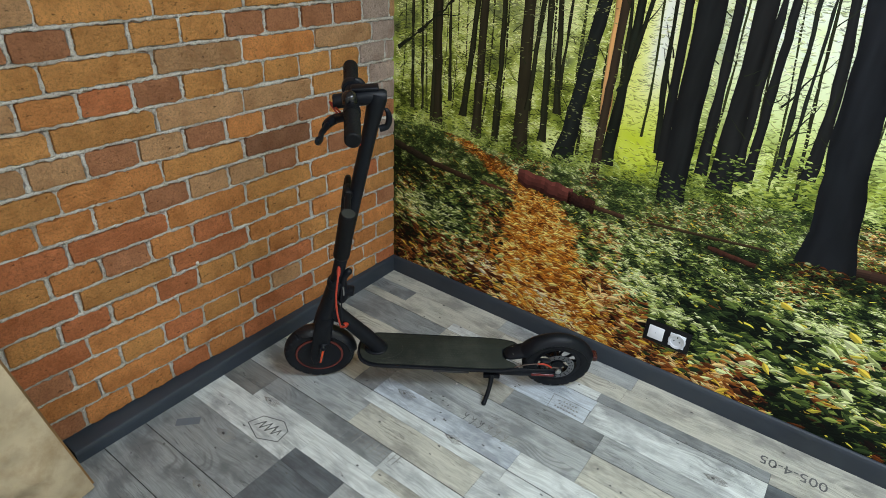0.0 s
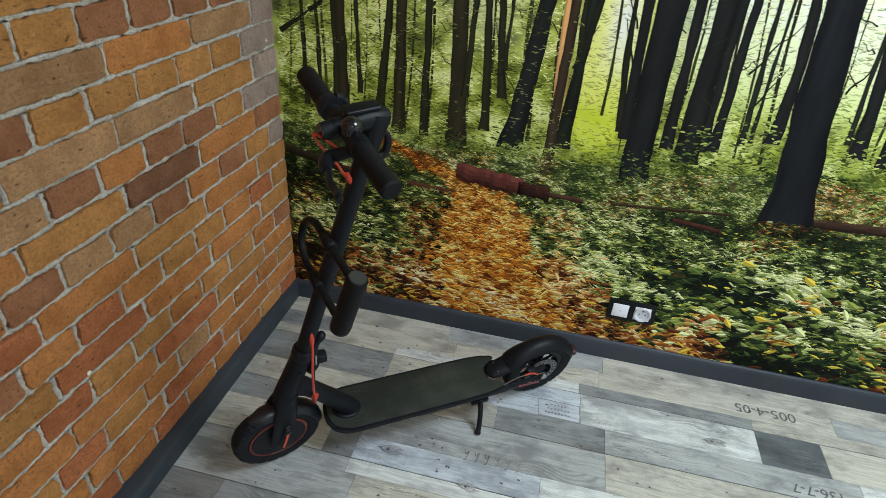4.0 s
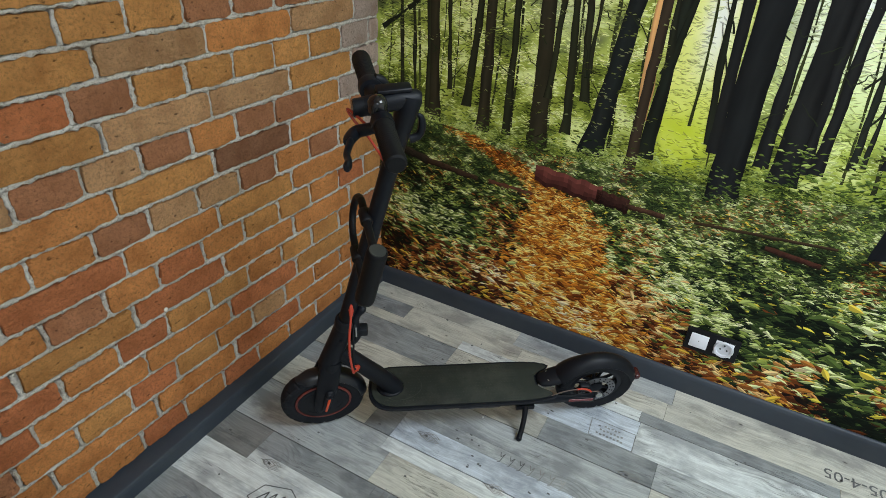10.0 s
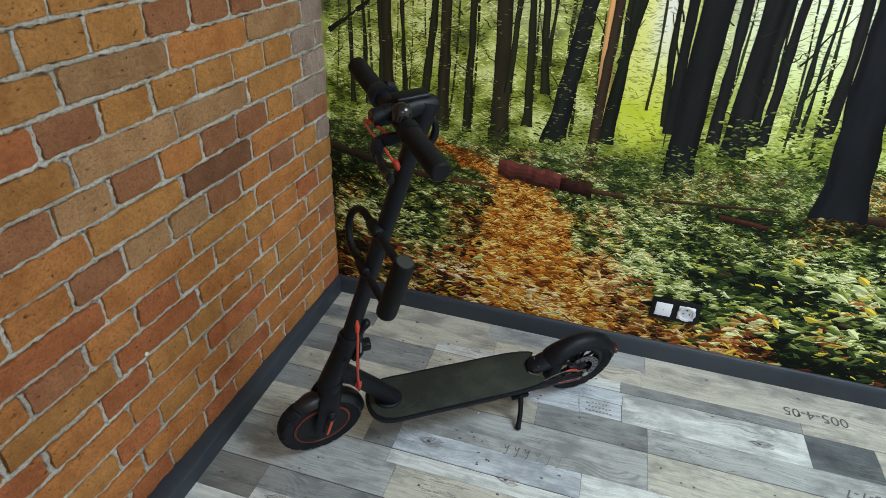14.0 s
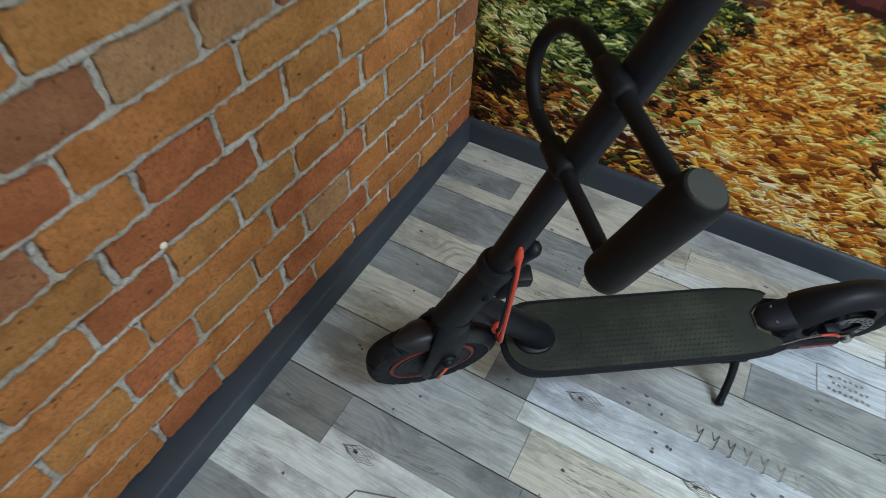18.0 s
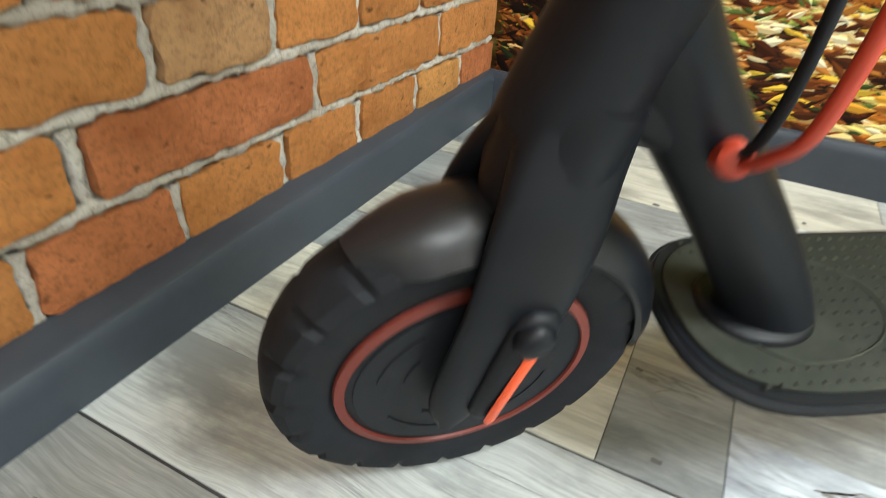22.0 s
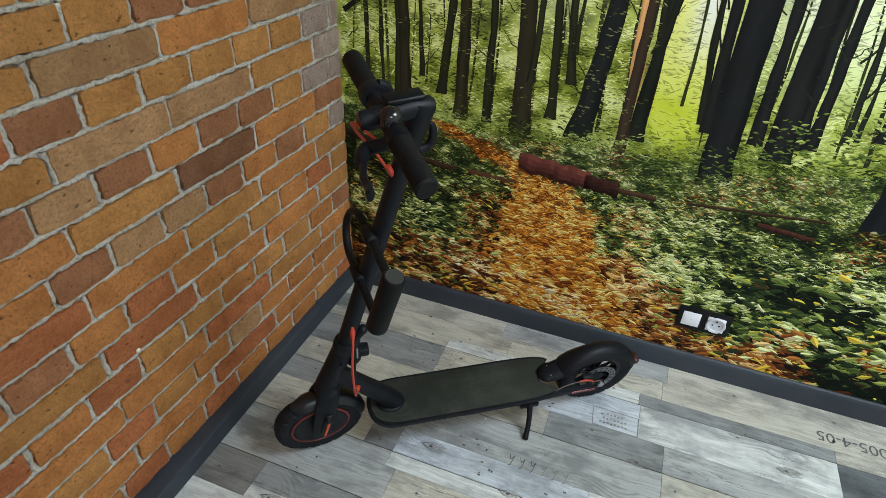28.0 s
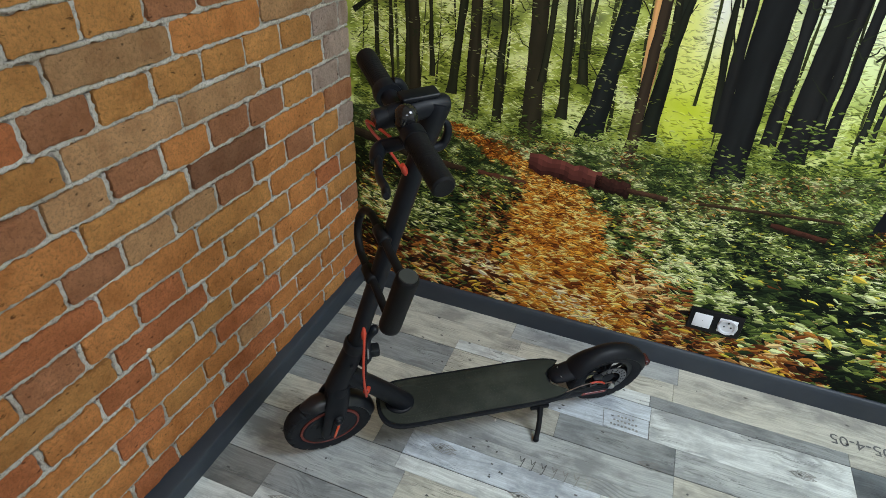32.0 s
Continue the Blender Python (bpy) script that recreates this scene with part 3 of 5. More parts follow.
scatter(far, 1200, 1.28, 1.90, 0.80, 1.30, lambda u, z: 0.0058, 0.32, lambda u, z: fnoise(u, z, 12, 9) > 0.05, 0.45)
far.build("far_foliage_print", mural)

# trunks from the corner to the glare: where each is high up, its foot and its two widths
LEFT_TRUNKS = (
    (0.091, 1.156, 0.094, 0.769, 0.013, 0.014), (0.131, 1.161, 0.144, 0.771, 0.010, 0.012), (0.190, 1.168, 0.196, 0.730, 0.018, 0.022),
    (0.208, 1.168, 0.217, 0.715, 0.030, 0.034), (0.258, 1.132, 0.266, 0.828, 0.011, 0.012), (0.366, 1.184, 0.330, 0.785, 0.021, 0.024),
    (0.392, 1.186, 0.392, 0.715, 0.030, 0.036), (0.470, 1.195, 0.474, 0.722, 0.019, 0.023), (0.560, 1.202, 0.575, 0.695, 0.042, 0.050),
    (0.610, 1.209, 0.592, 0.860, 0.014, 0.017), (0.632, 1.211, 0.660, 0.765, 0.020, 0.023), (0.666, 1.214, 0.700, 0.870, 0.018, 0.021),
    (0.704, 1.218, 0.700, 0.950, 0.008, 0.010))
RIGHT_TRUNKS = (
    (1.040, 1.260, 1.062, 0.800, 0.030, 0.030), (1.165, 1.270, 1.182, 0.790, 0.030, 0.034), (1.226, 1.270, 1.245, 0.755, 0.060, 0.064),
    (1.266, 1.270, 1.276, 0.795, 0.021, 0.025), (1.294, 1.270, 1.306, 0.800, 0.025, 0.028), (1.342, 1.284, 1.372, 0.830, 0.013, 0.016),
    (1.375, 1.260, 1.392, 0.840, 0.008, 0.011), (1.412, 1.290, 1.446, 0.845, 0.027, 0.034), (1.622, 1.144, 1.662, 0.835, 0.034, 0.040),
    (1.600, 1.181, 1.627, 0.870, 0.012, 0.014), (1.708, 1.057, 1.728, 0.820, 0.026, 0.030), (1.744, 0.974, 1.770, 0.785, 0.022, 0.026), (1.93, 1.23, 1.95, 0.80, 0.05, 0.06), (2.1, 1.23, 2.12, 0.80, 0.05, 0.06))
near = Sheet(0.0006, 0.0010)
for u1, z1, u0, z0, w1, w0 in LEFT_TRUNKS:
    trunk(near, (u1, z1), (u0, z0), w1, w0, BROWN if w0 > 0.03 else MOSS, 0.005)
trunk(near, (0.802, 1.227), (0.742, 0.715), 0.042, 0.056, (0.018, 0.022, 0.020), 0.006)
trunk(near, (0.910, 1.204), (0.893, 0.745), 0.027, 0.036, (0.016, 0.020, 0.013), 0.005)
trunk(near, (0.944, 1.26), (0.905, 1.00), 0.012, 0.016, (0.018, 0.022, 0.013), 0.004)
trunk(near, (0.884, 1.24), (0.897, 1.02), 0.010, 0.014, (0.022, 0.024, 0.013), 0.004)
trunk(near, (0.851, 1.232), (0.862, 0.850), 0.030, 0.033, (0.88, 0.46, 0.17), 0.006, 0.45, 1.05)
trunk(near, (0.861, 0.862), (0.858, 0.655), 0.028, 0.032, (0.060, 0.040, 0.024), 0.005)
trunk(near, (0.975, 1.20), (0.988, 0.86), 0.006, 0.008, (0.07, 0.085, 0.02), 0.003, 0.3, 1.1, 1, 0.006)
trunk(near, (1.012, 1.20), (1.045, 0.82), 0.012, 0.018, (0.020, 0.024, 0.013), 0.004, 0.3, 1.2, 3, -0.006)
for u1, z1, u0, z0, w1, w0 in RIGHT_TRUNKS:
    trunk(near, (u1, z1), (u0, z0), w1 * 0.86, w0 * 0.9, SLATE if w0 > 0.024 else (0.022, 0.026, 0.018), 0.005, 0.35, 1.35, 5, 0.012 if u0 == 1.446 else 0.0)
for k, (u1, z1, u0, z0, w) in enumerate(((0.268, 1.174, 0.179, 1.109, 0.010), (0.005, 0.975, 0.113, 1.050, 0.020), (0.113, 1.050, 0.200, 1.125, 0.016), (0.179, 1.112, 0.290, 1.128, 0.008), (0.91, 1.12, 0.97, 1.24, 0.007), (0.885, 0.98, 0.935, 1.10, 0.006), (0.79, 1.12, 0.84, 1.05, 0.005),
                                         (0.70, 0.93, 0.66, 1.08, 0.005), (1.05, 0.98, 1.0, 1.12, 0.006), (1.03, 1.10, 0.99, 1.19, 0.005), (1.33, 1.02, 1.42, 1.16, 0.006), (1.36, 0.92, 1.42, 1.05, 0.006), (1.44, 1.02, 1.46, 1.16, 0.005), (1.57, 1.0, 1.62, 1.10, 0.006))):
    twig(near, (u1, z1), (u0, z0), w, (0.014, 0.017, 0.009), k * 3.3)
for k in range(90):                                             # twigs across the crowns
    u, z = 1.8 * mural_rng.random(), 0.86 + 0.40 * mural_rng.random()
    side = -1 if mural_rng.random() < 0.5 else 1
    length = 0.03 + 0.06 * mural_rng.random()
    if abs(u - 0.97) > 0.06:
        twig(near, (u, z), (u + side * length * 0.7, z + length * (0.3 + mural_rng.random() * 0.7)), 0.0035, (0.020, 0.026, 0.010), k)
scatter(near, 2400, 0, 0.90, 0.70, 1.30, lambda u, z: 0.0046, 0.30, lambda u, z: above(u, z) and fnoise(u, z * 1.6, 13, 8) > 0.12, 0.32, sway=0.22)
scatter(near, 6500, 0, 2.3, 0.66, 0.92, lambda u, z: 0.0062, 0.42, lambda u, z: above(u, z) and z < horizon(u) + (0.05 + 0.07 * fade(1.0, 1.3, u)) * (0.3 + 1.2 * mural_rng.random()) and abs(u - 0.858) > 0.022, shrub=True)
near.build("trunk_print", mural)

ground = Sheet(0.0010, 0.0020)


def leaf_size(u, z):
    return 0.0040 + 0.0105 * fade(0.75, 0.06, z) * (1 + 0.45 * fade(1.2, 1.9, u))


LOGS = (((0.585, 0.622), (0.80, 0.600), 0.060, (0.120, 0.034, 0.026)), ((0.785, 0.598), (0.885, 0.588), 0.046, (0.040, 0.014, 0.010)), ((0.875, 0.590), (0.99, 0.586), 0.016, (0.075, 0.034, 0.020)),
        ((0.43, 0.545), (0.585, 0.538), 0.030, (0.085, 0.030, 0.018)), ((0.003, 0.610), (0.20, 0.568), 0.030, (0.030, 0.022, 0.014)), ((0.19, 0.570), (0.39, 0.548), 0.022, (0.045, 0.024, 0.014)),
        ((1.07, 0.592), (1.42, 0.618), 0.009, (0.050, 0.028, 0.014)), ((1.26, 0.572), (1.40, 0.558), 0.016, (0.060, 0.020, 0.012)), ((1.63, 0.63), (2.2, 0.66), 0.03, (0.045, 0.022, 0.014)))


def fallen_log(sheet, a, b, w, col):
    """A log lying on the ground, darker below, with a ragged outline."""
    n = 16
    for i in range(n):
        for s in range(4):
            def at(q, h):
                wob = 0.22 * w * noise.noise(Vector((q * 7 + a[0] * 9, h, 1)))
                return a[0] + (b[0] - a[0]) * q, a[1] + (b[1] - a[1]) * q + w * (h - 0.5) + wob
            q0, q1, h0, h1 = i / n, (i + 1) / n, s / 4, (s + 1) / 4
            tone = (0.35 + 0.34 * s) * (0.75 + 0.5 * mural_rng.random())
            sheet.add([at(q0, h0), at(q1, h0), at(q1, h1), at(q0, h1)], tuple(v * tone for v in col))


for k in range(10):                                             # far to near, so that the front leaves lie on top
    za = 0.76 - 0.072 * k
    scatter(ground, 7600, 0, 2.2, za - 0.085, za, leaf_size, 0.32, lambda u, z: z < horizon(u) + 0.03 and z > 0.05)
    if k == 0:
        trunk(ground, (1.098, 1.261), (1.115, 0.665), 0.074, 0.074, (0.0150, 0.0165, 0.0170), 0.006, 0.35, 1.25, 7)
        scatter(ground, 1500, 0.96, 1.90, 0.62, 0.80, lambda u, z: 0.0058, 0.42, lambda u, z: z < 0.70 + 0.09 * mural_rng.random(), 0.85, True)
    if k == 2:
        for a, b, w, col in LOGS:
            fallen_log(ground, a, b, w, col)
        trunk(ground, (1.487, 1.215), (1.560, 0.600), 0.092, 0.112, (0.0115, 0.0130, 0.0160), 0.008, 0.4, 1.45, 8)
scatter(ground, 420, 1.46, 1.67, 0.570, 0.618, lambda u, z: 0.0060, 0.42, None, 0.5)
ground.build("ground_leaf_print", mural)

fore = Sheet(0.0020, 0.0024)
scatter(fore, 1500, 1.25, 2.3, 0.07, 0.42, lambda u, z: 0.017, 0.42)
scatter(fore, 600, 0.0, 1.3, 0.07, 0.30, lambda u, z: 0.014, 0.42)
for u, z in ((1.611, 0.275), (1.513, 0.467), (1.696, 0.442), (1.522, 0.237), (1.751, 0.342)):   # fresh yellow leaves
    leaf(fore, u, z, 0.020, 0.6, mural_rng.gauss(-0.3, 0.3), (0.86, 0.66, 0.08))
fore.build("front_leaf_print", mural)


# ---- the electric scooter, on its stand ----
BLACK = plain("satin_black_paint", (0.0036, 0.0047, 0.0072), 0.46, 40, 0.2, 0.12, dust=((0.022, 0.028, 0.042), 0.10), spec=0.22)
SATIN = plain("satin_mudguard", (0.0044, 0.0055, 0.0082), 0.33, 40, 0.2, 0.10, dust=((0.05, 0.05, 0.048), 0.10), spec=0.5)
PLASTIC = plain("black_plastic", (0.0062, 0.0074, 0.0100), 0.5, 60, 0.2, 0.25, dust=((0.050, 0.055, 0.062), 0.18), spec=0.2)
RUBBER = plain("black_rubber", (0.0078, 0.0090, 0.0115), 0.66, 60, 0.25, 0.4, dust=((0.050, 0.053, 0.058), 0.12), spec=0.18)
GRIPRUB = plain("grip_rubber", (0.0045, 0.0048, 0.0054), 0.62, 80, 0.2, 0.5, spec=0.18)
MAT = plain("deck_rubber", (0.020, 0.0235, 0.0180), 0.75, 30, 0.3, 0.35, dust=((0.090, 0.092, 0.070), 0.38), spec=0.2)
RED = plain("red_cable", (0.42, 0.042, 0.020), 0.40, 40, 0.12, 0.1)
REDRING = plain("red_ring", (0.125, 0.018, 0.011), 0.5, 40, 0.2, 0.2)
ORANGE = plain("red_orange_reflector", (0.72, 0.085, 0.022), 0.25, 40, 0.1, 0.1)
STEEL = plain("bare_steel", (0.45, 0.45, 0.44), 0.35, 60, 0.15, 0.1, metal=1.0)
GLOSS = plain("glossy_black", (0.008, 0.008, 0.009), 0.10, 20, 0.1, 0.0)
TAIL = plain("tail_lamp_glass", (0.045, 0.008, 0.008), 0.25, 30, 0.1, 0.1)
WIRE = plain("brown_wire", (0.09, 0.06, 0.045), 0.5)
DISC = plain("dull_steel", (0.20, 0.20, 0.20), 0.45, 60, 0.15, 0.1, metal=1.0)
DARKRED = plain("dark_red_glass", (0.16, 0.016, 0.014), 0.25, 30, 0.1, 0.1)

SCOOT = pose(0.9346, -0.1985, 0.0055, 0, 0, 217.4) @ pose(0, 0, 0, -10.1, -0.4)
scooter = empty("electric_scooter", SCOOT)
tagged(scooter, "matte black electric kick scooter leaning on its kickstand", "scooter")

A0, A1 = Vector((0.761, 0.006, 0.30)), Vector((0.598, 0.006, 1.0))       # the steering axis
AX = (A1 - A0).normalized()
STEER = Matrix.Translation(A0) @ Matrix.Rotation(radians(9.2), 4, AX) @ Matrix.Translation(-A0)


def on_axis(z):
    return A0 + (A1 - A0) * ((z - 0.30) / 0.70)


def steered(bm):
    bmesh.ops.transform(bm, matrix=STEER, verts=bm.verts)
    return bm


def tyre(parent, c, m=None, name="tyre"):
    R = 0.1120
    bm = bmesh.new()
    prof = [(0.0790, -0.017), (0.0850, -0.0205), (0.0940, -0.0235), (0.1020, -0.0235), (0.1075, -0.0200), (0.1105, -0.013), (R, -0.006), (R, 0.006),
            (0.1105, 0.013), (0.1075, 0.0200), (0.1020, 0.0235), (0.0940, 0.0235), (0.0850, 0.0205), (0.0790, 0.017)]
    rings = []                                                # every seventh ring is a groove across both shoulders
    for k in range(140):
        a = 2 * math.pi * k / 140
        ring = []
        for r, o in prof:
            r = 0.0790 + (r - 0.0790) * 1.15
            cut_in = 0.0032 if k % 7 == 0 and 0.006 < abs(o) and r > 0.103 else 0.0
            twist = 0.9 * (abs(o) - 0.006) / 0.018 * (0.06 if r > 0.090 else 0.0)
            ring.append(Vector(c) + Vector((math.cos(a + twist) * (r - cut_in), o - math.copysign(cut_in * 0.5, o), math.sin(a + twist) * (r - cut_in))))
        rings.append(ring)
    loft(bm, rings, cap=False, closed=True)
    if m:
        bmesh.ops.transform(bm, matrix=m, verts=bm.verts)
    return part(name, bm, RUBBER, parent, smooth=28)


GLOSS_NONE = plain("groove_black", (0.004, 0.004, 0.004), 0.9, 40, 0.1, 0.0)

# front wheel with its hub motor
FC = Vector((0.808, 0.004, 0.110))
wheel = steered(lathe(bmesh.new(), [(0.0, -0.020), (0.072, -0.020), (0.078, -0.0175), (0.0805, -0.012), (0.0805, 0.012), (0.078, 0.0175), (0.072, 0.020), (0.0, 0.020)], FC, 64))
wheel = part("front_wheel", wheel, PLASTIC, scooter, "black hub motor wheel with thin red rings", smooth=40)
tyre(wheel, FC, STEER)
for side in (-1, 1):
    part("red_ring", steered(lathe(bmesh.new(), [(0.0725, side * 0.0195), (0.0780, side * 0.0172), (0.0792, side * 0.0182), (0.0785, side * 0.0206), (0.0730, side * 0.0216)], FC, 72)), REDRING, wheel, smooth=40)
    for r in (0.054, 0.038):
        for k in range(4):
            bm = lathe(bmesh.new(), [(r, side * 0.0198), (r + 0.0016, side * 0.0198), (r + 0.0016, side * 0.0216), (r, side * 0.0216)], FC, 10, arc=(k * 90 + 12, k * 90 + (58 if r > 0.045 else 40)))
            part("hub_rib", steered(bm), PLASTIC, wheel)
    part("hub_plate", steered(lathe(bmesh.new(), [(0.0, side * 0.0200), (0.068, side * 0.0200), (0.068, side * 0.0209), (0.0, side * 0.0209)], FC, 48)), PLASTIC, wheel)

# fork
FTOP = on_axis(0.262) + Vector((0.009, 0, 0))
fork = bmesh.new()
for side in (-1, 1):
    low = FC + Vector((0.006, side * 0.0350, 0))
    pts = spline([FTOP + AX * 0.026 + Vector((0, side * 0.004, 0)), FTOP + AX * 0.004 + Vector((0, side * 0.012, 0)), FTOP - AX * 0.030 + Vector((0.001, side * 0.026, 0)),
                  low + AX * 0.085, low + AX * 0.050, low + AX * 0.010 + Vector((0.004, 0, 0)), low - AX * 0.020 + Vector((0.006, 0, 0))], 20)
    wide = [0.0260, 0.0272, 0.0282, 0.0288, 0.0292, 0.0295, 0.0298, 0.0300, 0.0298, 0.0293, 0.0287, 0.0280, 0.0272, 0.0260, 0.0245, 0.0225, 0.0200, 0.0170, 0.0130, 0.0060]
    rings = []
    for k, c in enumerate(pts):
        t = (pts[min(k + 1, 19)] - pts[max(k - 1, 0)]).normalized()
        fwd = (t.cross(Vector((0, 1, 0)))).normalized()
        across = t.cross(fwd).normalized()
        thick = 0.0225 - 0.0155 * min(1.0, k / 8) ** 0.8
        rings.append([c + fwd * (math.copysign(abs(math.cos(a)) ** 0.8, math.cos(a)) * wide[k]) + across * (math.sin(a) * thick) for a in (2 * math.pi * j / 20 for j in range(20))])
    loft(fork, rings)
fork = part("fork", steered(fork), BLACK, scooter, smooth=60)
crown = bmesh.new()
tube(crown, [FTOP + AX * 0.030, FTOP + AX * 0.022, FTOP + AX * 0.004, FTOP - AX * 0.018, FTOP - AX * 0.034], [0.0278, 0.0288, 0.0295, 0.0295, 0.026], 24)
part("fork_crown", steered(crown), BLACK, fork, smooth=50)
for side in (-1, 1):
    ca = FC + Vector((-0.003, side * 0.0425, 0.0)) + AX * 0.046
    bm = bmesh.new()
    d = AX
    tube(bm, [ca - d * 0.052, ca - d * 0.046, ca - d * 0.004, ca + d * 0.026, ca + d * 0.036, ca + d * 0.039], [0.006, 0.0100, 0.0122, 0.0138, 0.011, 0.006], 18, flat=0.60, side=(0, 1, 0))
    cover = part("axle_cover", steered(bm), PLASTIC, fork, smooth=50)
    e = ca + Vector((-0.001, side * 0.0080, 0))
    bm = bmesh.new()
    tube(bm, [e - d * 0.050, e - d * 0.047, e + d * 0.017, e + d * 0.0205], [0.0016, 0.0036, 0.0036, 0.0016], 8, flat=0.55, side=(0, 1, 0))
    part("reflector", steered(bm), ORANGE, cover, "red-orange reflector strip", smooth=50)
    bm = lathe(bmesh.new(), [(0.0, side * 0.044), (0.0105, side * 0.044), (0.0115, side * 0.0490), (0.0095, side * 0.0535), (0.005, side * 0.0552), (0.0, side * 0.0556)], FC + AX * 0.071 + Vector((-0.001, 0, 0)), 20)
    part("axle_cap", steered(bm), BLACK, cover, smooth=50)

# front mudguard
guard = bmesh.new()
rings = []
for k in range(25):
    a = radians(57 + 125 * k / 24)
    w = 0.0285 * min(1.0, ((k + 0.5) / 3.4) ** 0.42, ((24.3 - k) / 1.5) ** 0.5)
    ring = []
    for j in range(13):
        u = -1 + 2 * j / 12
        ring.append(FC + Vector((math.cos(a), 0, math.sin(a))) * (0.1265 - 0.019 * abs(u) ** 2.6) + Vector((0, u * w, 0)))
    for j in range(12, -1, -1):
        u = -1 + 2 * j / 12
        ring.append(FC + Vector((math.cos(a), 0, math.sin(a))) * (0.1238 - 0.019 * abs(u) ** 2.6) + Vector((0, u * (w - 0.002), 0)))
    rings.append(ring)
loft(guard, rings)
part("front_mudguard", steered(guard), SATIN, scooter, "glossy black front mudguard", smooth=50)

# head tube, folding joint and neck
head = bmesh.new()
H = [on_axis(z) + Vector((max(0.0, 0.42 - z) * 0.09, 0, 0)) for z in (0.268, 0.285, 0.33, 0.38, 0.405, 0.425)]
tube(head, H, [0.0285, 0.0285, 0.0268, 0.0258, 0.0252, 0.0245], 28)
head = part("head_tube", head, BLACK, scooter, smooth=50)
neck = bmesh.new()
tube(neck, spline([Vector((0.763, 0.004, 0.336)), Vector((0.737, 0.003, 0.298)), Vector((0.692, 0.001, 0.244)), Vector((0.648, 0.0, 0.191)), Vector((0.617, 0, 0.148)), Vector((0.609, 0, 0.130))], 16),
     [0.020, 0.0235, 0.0240, 0.0240, 0.0238, 0.0238, 0.0240, 0.0245, 0.0250, 0.0255, 0.0260, 0.0266, 0.0275, 0.0288, 0.0300, 0.0312], 24, flat=0.95, side=(0, 1, 0))
for k, r in enumerate((0.0200, 0.0195, 0.0185, 0.0170)):         # web that fills the crotch behind the head tube
    tube(neck, [Vector((0.700 + 0.010 * k, 0.002, 0.262 + 0.010 * k)), Vector((0.745, 0.002, 0.283 + 0.008 * k)), Vector((0.788, 0.002, 0.292 + 0.008 * k))], [r, r * 0.96, r], 18)
part("neck", neck, BLACK, scooter, smooth=60)
bm = bmesh.new()
tube(bm, [on_axis(z) for z in (0.418, 0.424, 0.440, 0.447)], [0.0255, 0.0268, 0.0268, 0.0240], 28)
part("fold_collar", bm, PLASTIC, scooter, smooth=40)
for z, s in ((0.385, 1), (0.335, -1)):
    bm = bmesh.new()
    c = on_axis(z) + Vector((0.002, s * 0.0265, 0))
    tube(bm, [c, c + Vector((0, s * 0.0030, 0)), c + Vector((0, s * 0.0036, 0))], [0.0050, 0.0050, 0.004], 14)
    part("joint_bolt", bm, PLASTIC, head, smooth=40)
bm = bmesh.new()                                              # folding lever behind the stem
L0 = on_axis(0.385)
tube(bm, spline([L0 + Vector((-0.024, 0.004, -0.022)), L0 + Vector((-0.036, 0.004, 0.004)), L0 + Vector((-0.034, 0.004, 0.040)), L0 + Vector((-0.036, 0.004, 0.072)), L0 + Vector((-0.050, 0.004, 0.094)), L0 + Vector((-0.060, 0.004, 0.104))], 14),
     [0.013, 0.014, 0.0145, 0.014, 0.013, 0.012, 0.012, 0.012, 0.012, 0.011, 0.011, 0.011, 0.010, 0.006], 14, flat=1.15, side=(0, 1, 0))
lever = part("fold_lever", bm, BLACK, scooter, smooth=60)
bm = bmesh.new()
box(bm, -0.058, -0.024, -0.012, 0.016, -0.030, -0.006, 0.005)
part("lever_hinge", bm, BLACK, lever, smooth=40, m=Matrix.Translation(on_axis(0.420)))
bm = bmesh.new()                                              # bright hook of the latch
tube(bm, [on_axis(0.432) + Vector((-0.026, 0.020, 0.0)), on_axis(0.400) + Vector((-0.033, 0.0215, 0.0))], [0.0028, 0.0028], 8)
part("latch_pin", bm, STEEL, lever, "bright steel latch pin", smooth=40)

# stem and gooseneck
bm = bmesh.new()
tube(bm, [on_axis(z) for z in (0.44, 0.45, 0.94, 0.985)], [0.0225, 0.0192, 0.0186, 0.0184], 28)
stem = part("stem", bm, BLACK, scooter, smooth=50)
BAR = Vector((0.661, 0.008, 1.040))
bm = bmesh.new()
tube(bm, [on_axis(0.955), on_axis(0.985), on_axis(1.02), on_axis(1.044), on_axis(1.056)], [0.0186, 0.0200, 0.0225, 0.0240, 0.0200], 24)
tube(bm, [on_axis(1.045) + Vector((-0.020, 0, 0.0)), on_axis(1.045) + Vector((-0.014, 0, 0.001)), on_axis(1.045) + Vector((0.020, 0, 0.002)), BAR + Vector((0.004, 0, 0.0)), BAR + Vector((0.012, 0, 0.0))], [0.0150, 0.0185, 0.0190, 0.0185, 0.0170], 24)
neck_top = part("gooseneck", steered(bm), BLACK, stem, smooth=60)
bm = bmesh.new()
box(bm, -0.032, 0.034, -0.0150, 0.0150, -0.008, 0.001, 0.004, 3)
part("display", bm, BLACK, stem, "smooth black display cover", smooth=20, m=pose(0.616, 0.006, 1.071, 0, 2, 10.4))
bm = bmesh.new()
tube(bm, [BAR + Vector((0.004, 0, 0.0)), BAR + Vector((0.016, 0, -0.002)), BAR + Vector((0.027, 0, -0.003)), BAR + Vector((0.031, 0, -0.003))], [0.0170, 0.0175, 0.0172, 0.0160], 24)
lamp = part("headlight", steered(bm), PLASTIC, stem, smooth=40)
